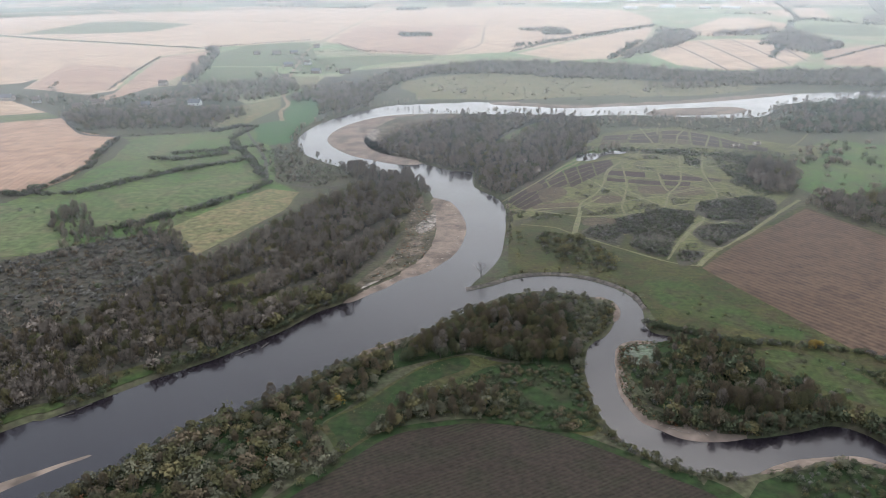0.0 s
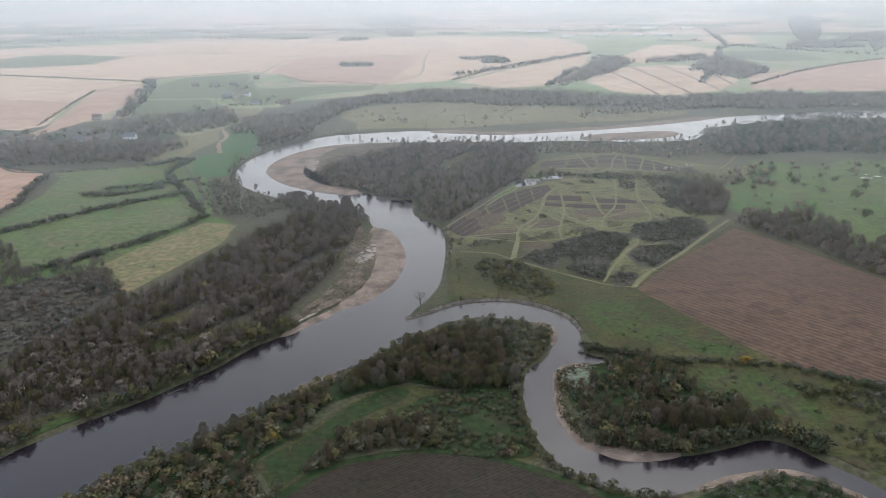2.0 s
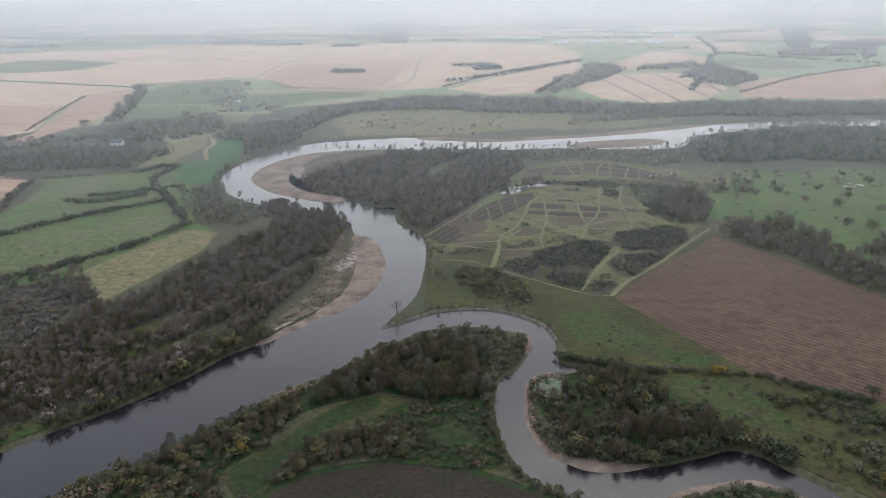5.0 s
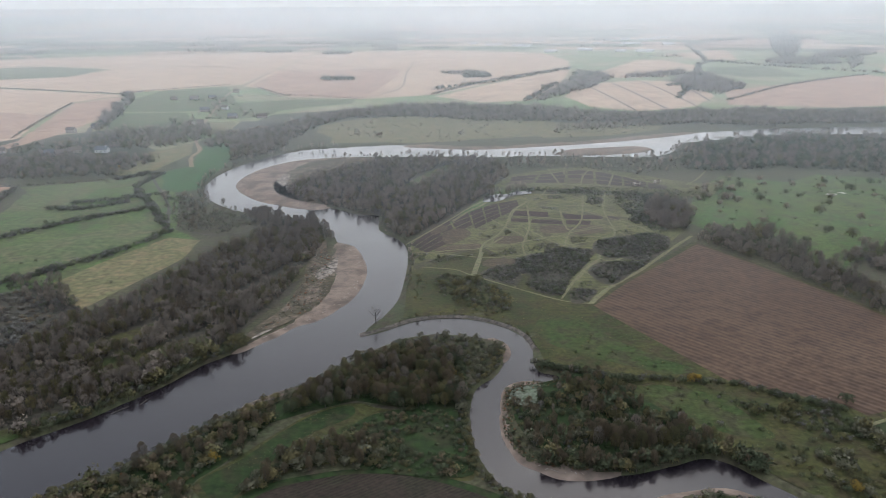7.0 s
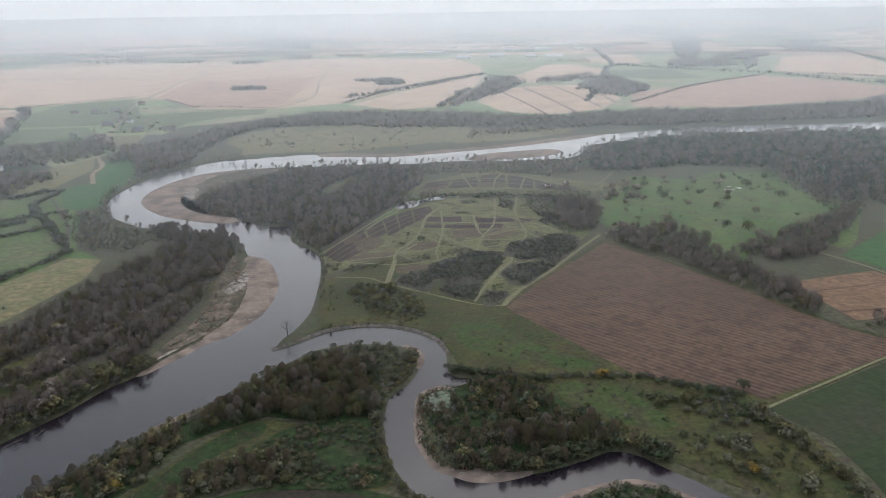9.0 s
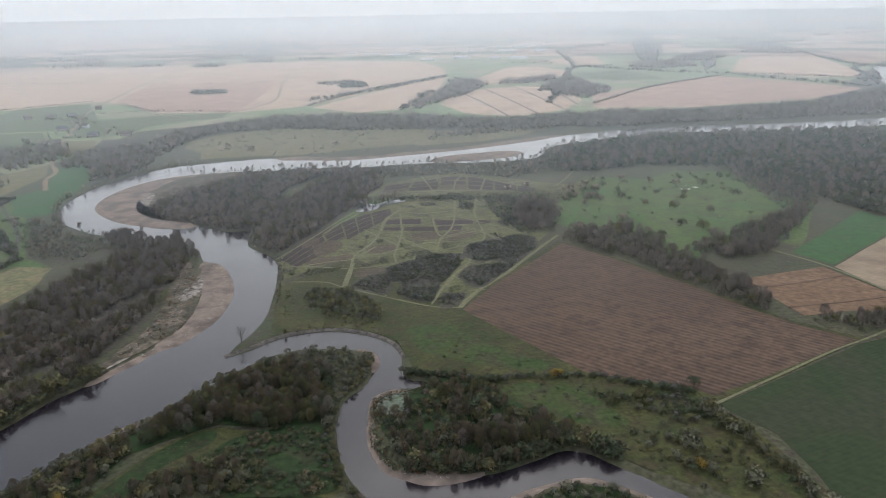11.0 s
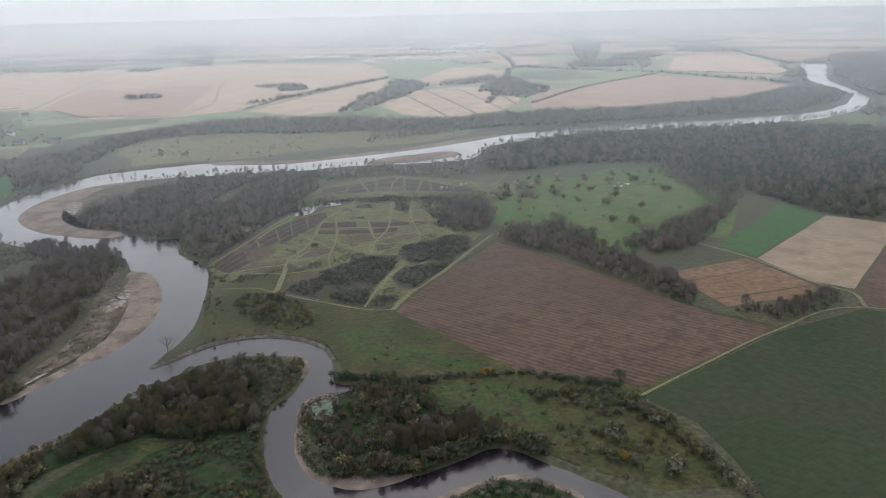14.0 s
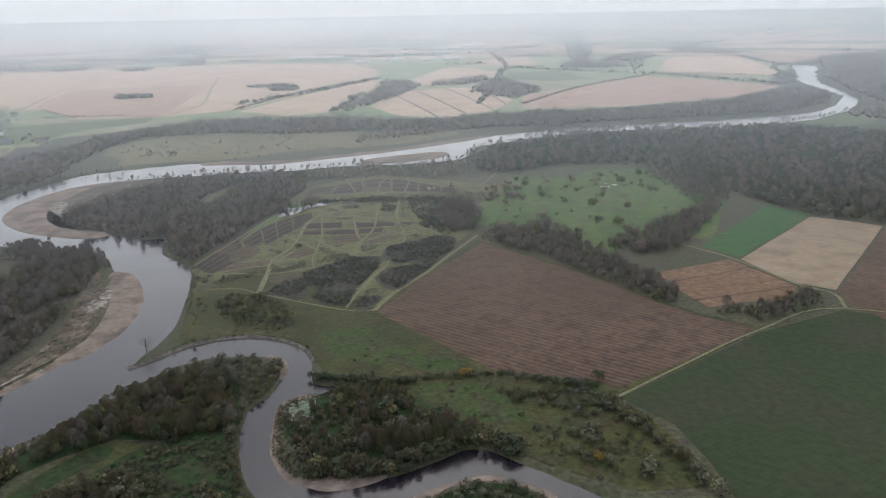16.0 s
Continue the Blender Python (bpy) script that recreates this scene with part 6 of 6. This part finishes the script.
def house(x, y, turn, l, w, z, wall, roof, label, name="house", category="house"):
    base = new(name)
    base.matrix_basis = pose(x, y, far_rise((x, y))[0], 0, 0, turn)
    rise = w * (0.42 if name == "house" else 0.18)
    part("wall", house_wall(l, w, z, rise), wall, base)
    top = part("roof", gable_bm(l, w, z, rise, 0.45), roof, base)
    if name == "house":
        part("chimney", box_bm(l * 0.3, l * 0.3 + 0.8, -0.4, 0.5, z + rise * 0.5, z + rise + 1.1), wall, top, "short rendered chimney")
    part("door", box_bm(-0.6, 0.6, -w / 2 - 0.06, -w / 2 + 0.02, 0, 2.1) if name == "house" else box_bm(-2, 2, -w / 2 - 0.06, -w / 2 + 0.02, 0, 4.0), M_DOOR, base)
    for k in (-0.33, 0.33) if name == "house" else (-0.3,):
        part("window", box_bm(l * k - 0.55, l * k + 0.55, -w / 2 - 0.05, -w / 2 + 0.02, 0.9, 2.2), M_PANE, base)
    return tagged(base, label, category, group=category + "s on the plain")


for i, (x, y) in enumerate([(-625, 892), (-672, 906), (-549, 857), (-536, 880), (-472, 868), (-451, 862), (-447, 884), (-415, 886), (-505, 1398), (-467, 1399), (-439, 1417), (-373, 1088), (-363, 1099), (-398, 1236), (-370, 1258), (-419, 1513), (-331, 1159), (-286, 1160), (-521, 1030), (-503, 1067)]):
    white = i % 7 == 0
    house(x, y, RNG.uniform(-40, 40), RNG.uniform(10, 16), RNG.uniform(7, 8.5), RNG.uniform(3.2, 5.0), M_WHITEWALL if white else M_WALL, M_SLATE if i % 3 == 1 else M_ROOF,
          ("white" if white else "pale rendered") + " farmhouse with a " + ("grey slate" if i % 3 == 1 else "brown tiled") + " roof among trees")
for i, (x, y) in enumerate([(130, 3231), (206, 3141), (310, 3036), (456, 3121), (626, 3416), (739, 3455), (832, 3513), (914, 3456), (1016, 3577), (1138, 3700), (511, 2762), (624, 2696), (706, 2685), (377, 2698), (418, 3389), (628, 3154), (775, 3158), (902, 3076)]):
    house(x, y, RNG.uniform(-12, 12), RNG.uniform(30, 75), RNG.uniform(14, 24), RNG.uniform(5, 8), M_WHITEWALL, M_SHEET, "long white industrial shed far off in haze", "warehouse", "warehouse")
house(182, 698, 20, 7, 4, 2.2, M_WALL, M_WALL, "small pale shed beside the heather strips", "shed", "shed")
house(204, 707, 20, 6, 4, 2.2, M_WALL, M_WALL, "small pale shed beside the heather strips", "shed", "shed")

# ---- the lone dead tree on the spit, driftwood and snags ----
lone = new("dead_tree")
lone.matrix_basis = Matrix.Translation(([(-42, 378)][0][0], [(-42, 378)][0][1], -0.6)) @ Matrix.Scale(1.35, 4)
tr = trunk_shape(7.5, 0.28, 0, 0.4)
lone_parts = [tr]
twig_parts = []
for k in range(11):
    t = 0.2 + 0.065 * k
    a = k * 2.4
    s = np.array((0, 0, 7.0 * t))
    e = s + np.array((math.cos(a), math.sin(a), 0.9)) * RNG.uniform(2.2, 3.2) * (1.2 - t * 0.6)
    twig_parts.append(rod(s, e, 0.12, 0.05, 4))
    for q in range(4):
        m = s + (e - s) * RNG.uniform(0.45, 1)
        twig_parts.append(rod(m, m + RNG.normal(size=3) * 0.5 + (math.cos(a) * 0.7, math.sin(a) * 0.7, 0.9), 0.05, 0.02, 3))
v, f = join(lone_parts)
stem = new("trunk", big_mesh("trunk", v, f, [M_BARK], np.zeros(len(f)), np.zeros(len(v))))
stem.parent = lone
for k in range(0, len(twig_parts), 5):
    v, f = join(twig_parts[k:k + 5])
    new("limb", big_mesh("limb", v, f, [M_BARK], np.zeros(len(f)), np.zeros(len(v)))).parent = stem
tagged(lone, "lone bare grey tree on the river spit", "tree")


def snag(x, y, turn, length, label):
    base = new("driftwood")
    base.matrix_basis = pose(x, y, LEVEL + 0.1, 0, 0, turn)
    v, f = rod((-length / 2, 0, -0.2), (length / 2, 0.4, 0.35), 0.3, 0.12, 6)
    new("log", big_mesh("log", v, f, [M_BARK], np.zeros(len(f)), np.zeros(len(v)))).parent = base
    br = join([rod((length * k, 0.1, 0.1), (length * k + RNG.uniform(0.4, 1.2), RNG.uniform(-1.5, 1.5), RNG.uniform(0.5, 1.3)), 0.1, 0.03, 4) for k in (-0.2, 0.05, 0.2, 0.35)])
    new("branch", big_mesh("branch", br[0], br[1], [M_BARK], np.zeros(len(br[1])), np.zeros(len(br[0])))).parent = base
    return tagged(base, label, "driftwood", group="driftwood in the river")


for (x, y), a, ln in zip([(-51, 340), (-46, 345), (-147, 288), (-139, 295), (-200, 234), (-196, 240)], (35, 20, 40, 60, 30, 40), (7, 6, 8, 5, 6, 6)):
    snag(x, y, a, ln, "dark waterlogged tree snag in the shallows")


# driftwood litter and stones that the floods left on the bars
def litter(name, places, mat, label, size):
    parts = []
    places = np.array(places, float)
    for (x, y), dry in zip(places, wet(places) > 2):
        a = RNG.uniform(0, 6.28)
        ln = size * RNG.uniform(0.5, 1.6)
        z = (0.1 if dry else LEVEL + 0.5) + RNG.uniform(0, 0.25)
        parts.append(rod((x, y, z), (x + math.cos(a) * ln, y + math.sin(a) * ln, z + RNG.uniform(-0.1, 0.35)), 0.16 * size ** 0.5, 0.05, 4))
    v, f = join(parts)
    me = big_mesh(name, v, f, [mat], np.zeros(len(f)), np.zeros(len(v)))
    tagged(new(name, me), label, "driftwood", kind="stuff")


M_DRIFT = plain("bleached_wood", (0.34, 0.28, 0.22), 0.5, 1.0)
for key, n, size in (("trib", 90, 1.3), ("inside", 160, 1.8), ("low", 50, 1.3), ("bend", 120, 3.0), ("left", 25, 1.2)):
    b = BARS[key]
    lo, hi = b.min(0), b.max(0)
    c = RNG.uniform(0, 1, (n * 6, 2)) * (hi - lo) + lo
    d = -signed(c, b)
    c = c[(d > 3.5) & (d < 12)]
    c = c[wet(c) < 1.5][:n]
    if len(c):
        litter("driftwood_litter", c, M_DRIFT, "bleached branches stranded on a sand bar", size)
old = np.array([(-90, 520), (-80, 478), (-75, 440), (-76, 405), (-90, 385), (-106, 366), (-104, 380), (-97, 400), (-94, 440), (-96, 500)], float)
litter("driftwood_litter", [(x, y) for x, y in spread(old, 5.2)], M_DRIFT, "bleached branches among dead herbs", 1.6)
wood("shingle_herbs", spread(old, 2.6), [("bush", 7, 3), ("bush", 6, 1), ("bush", 4, 1)], (1.2, 3.2), 0, "dead herbs on old shingle", "herbs", 1.5)
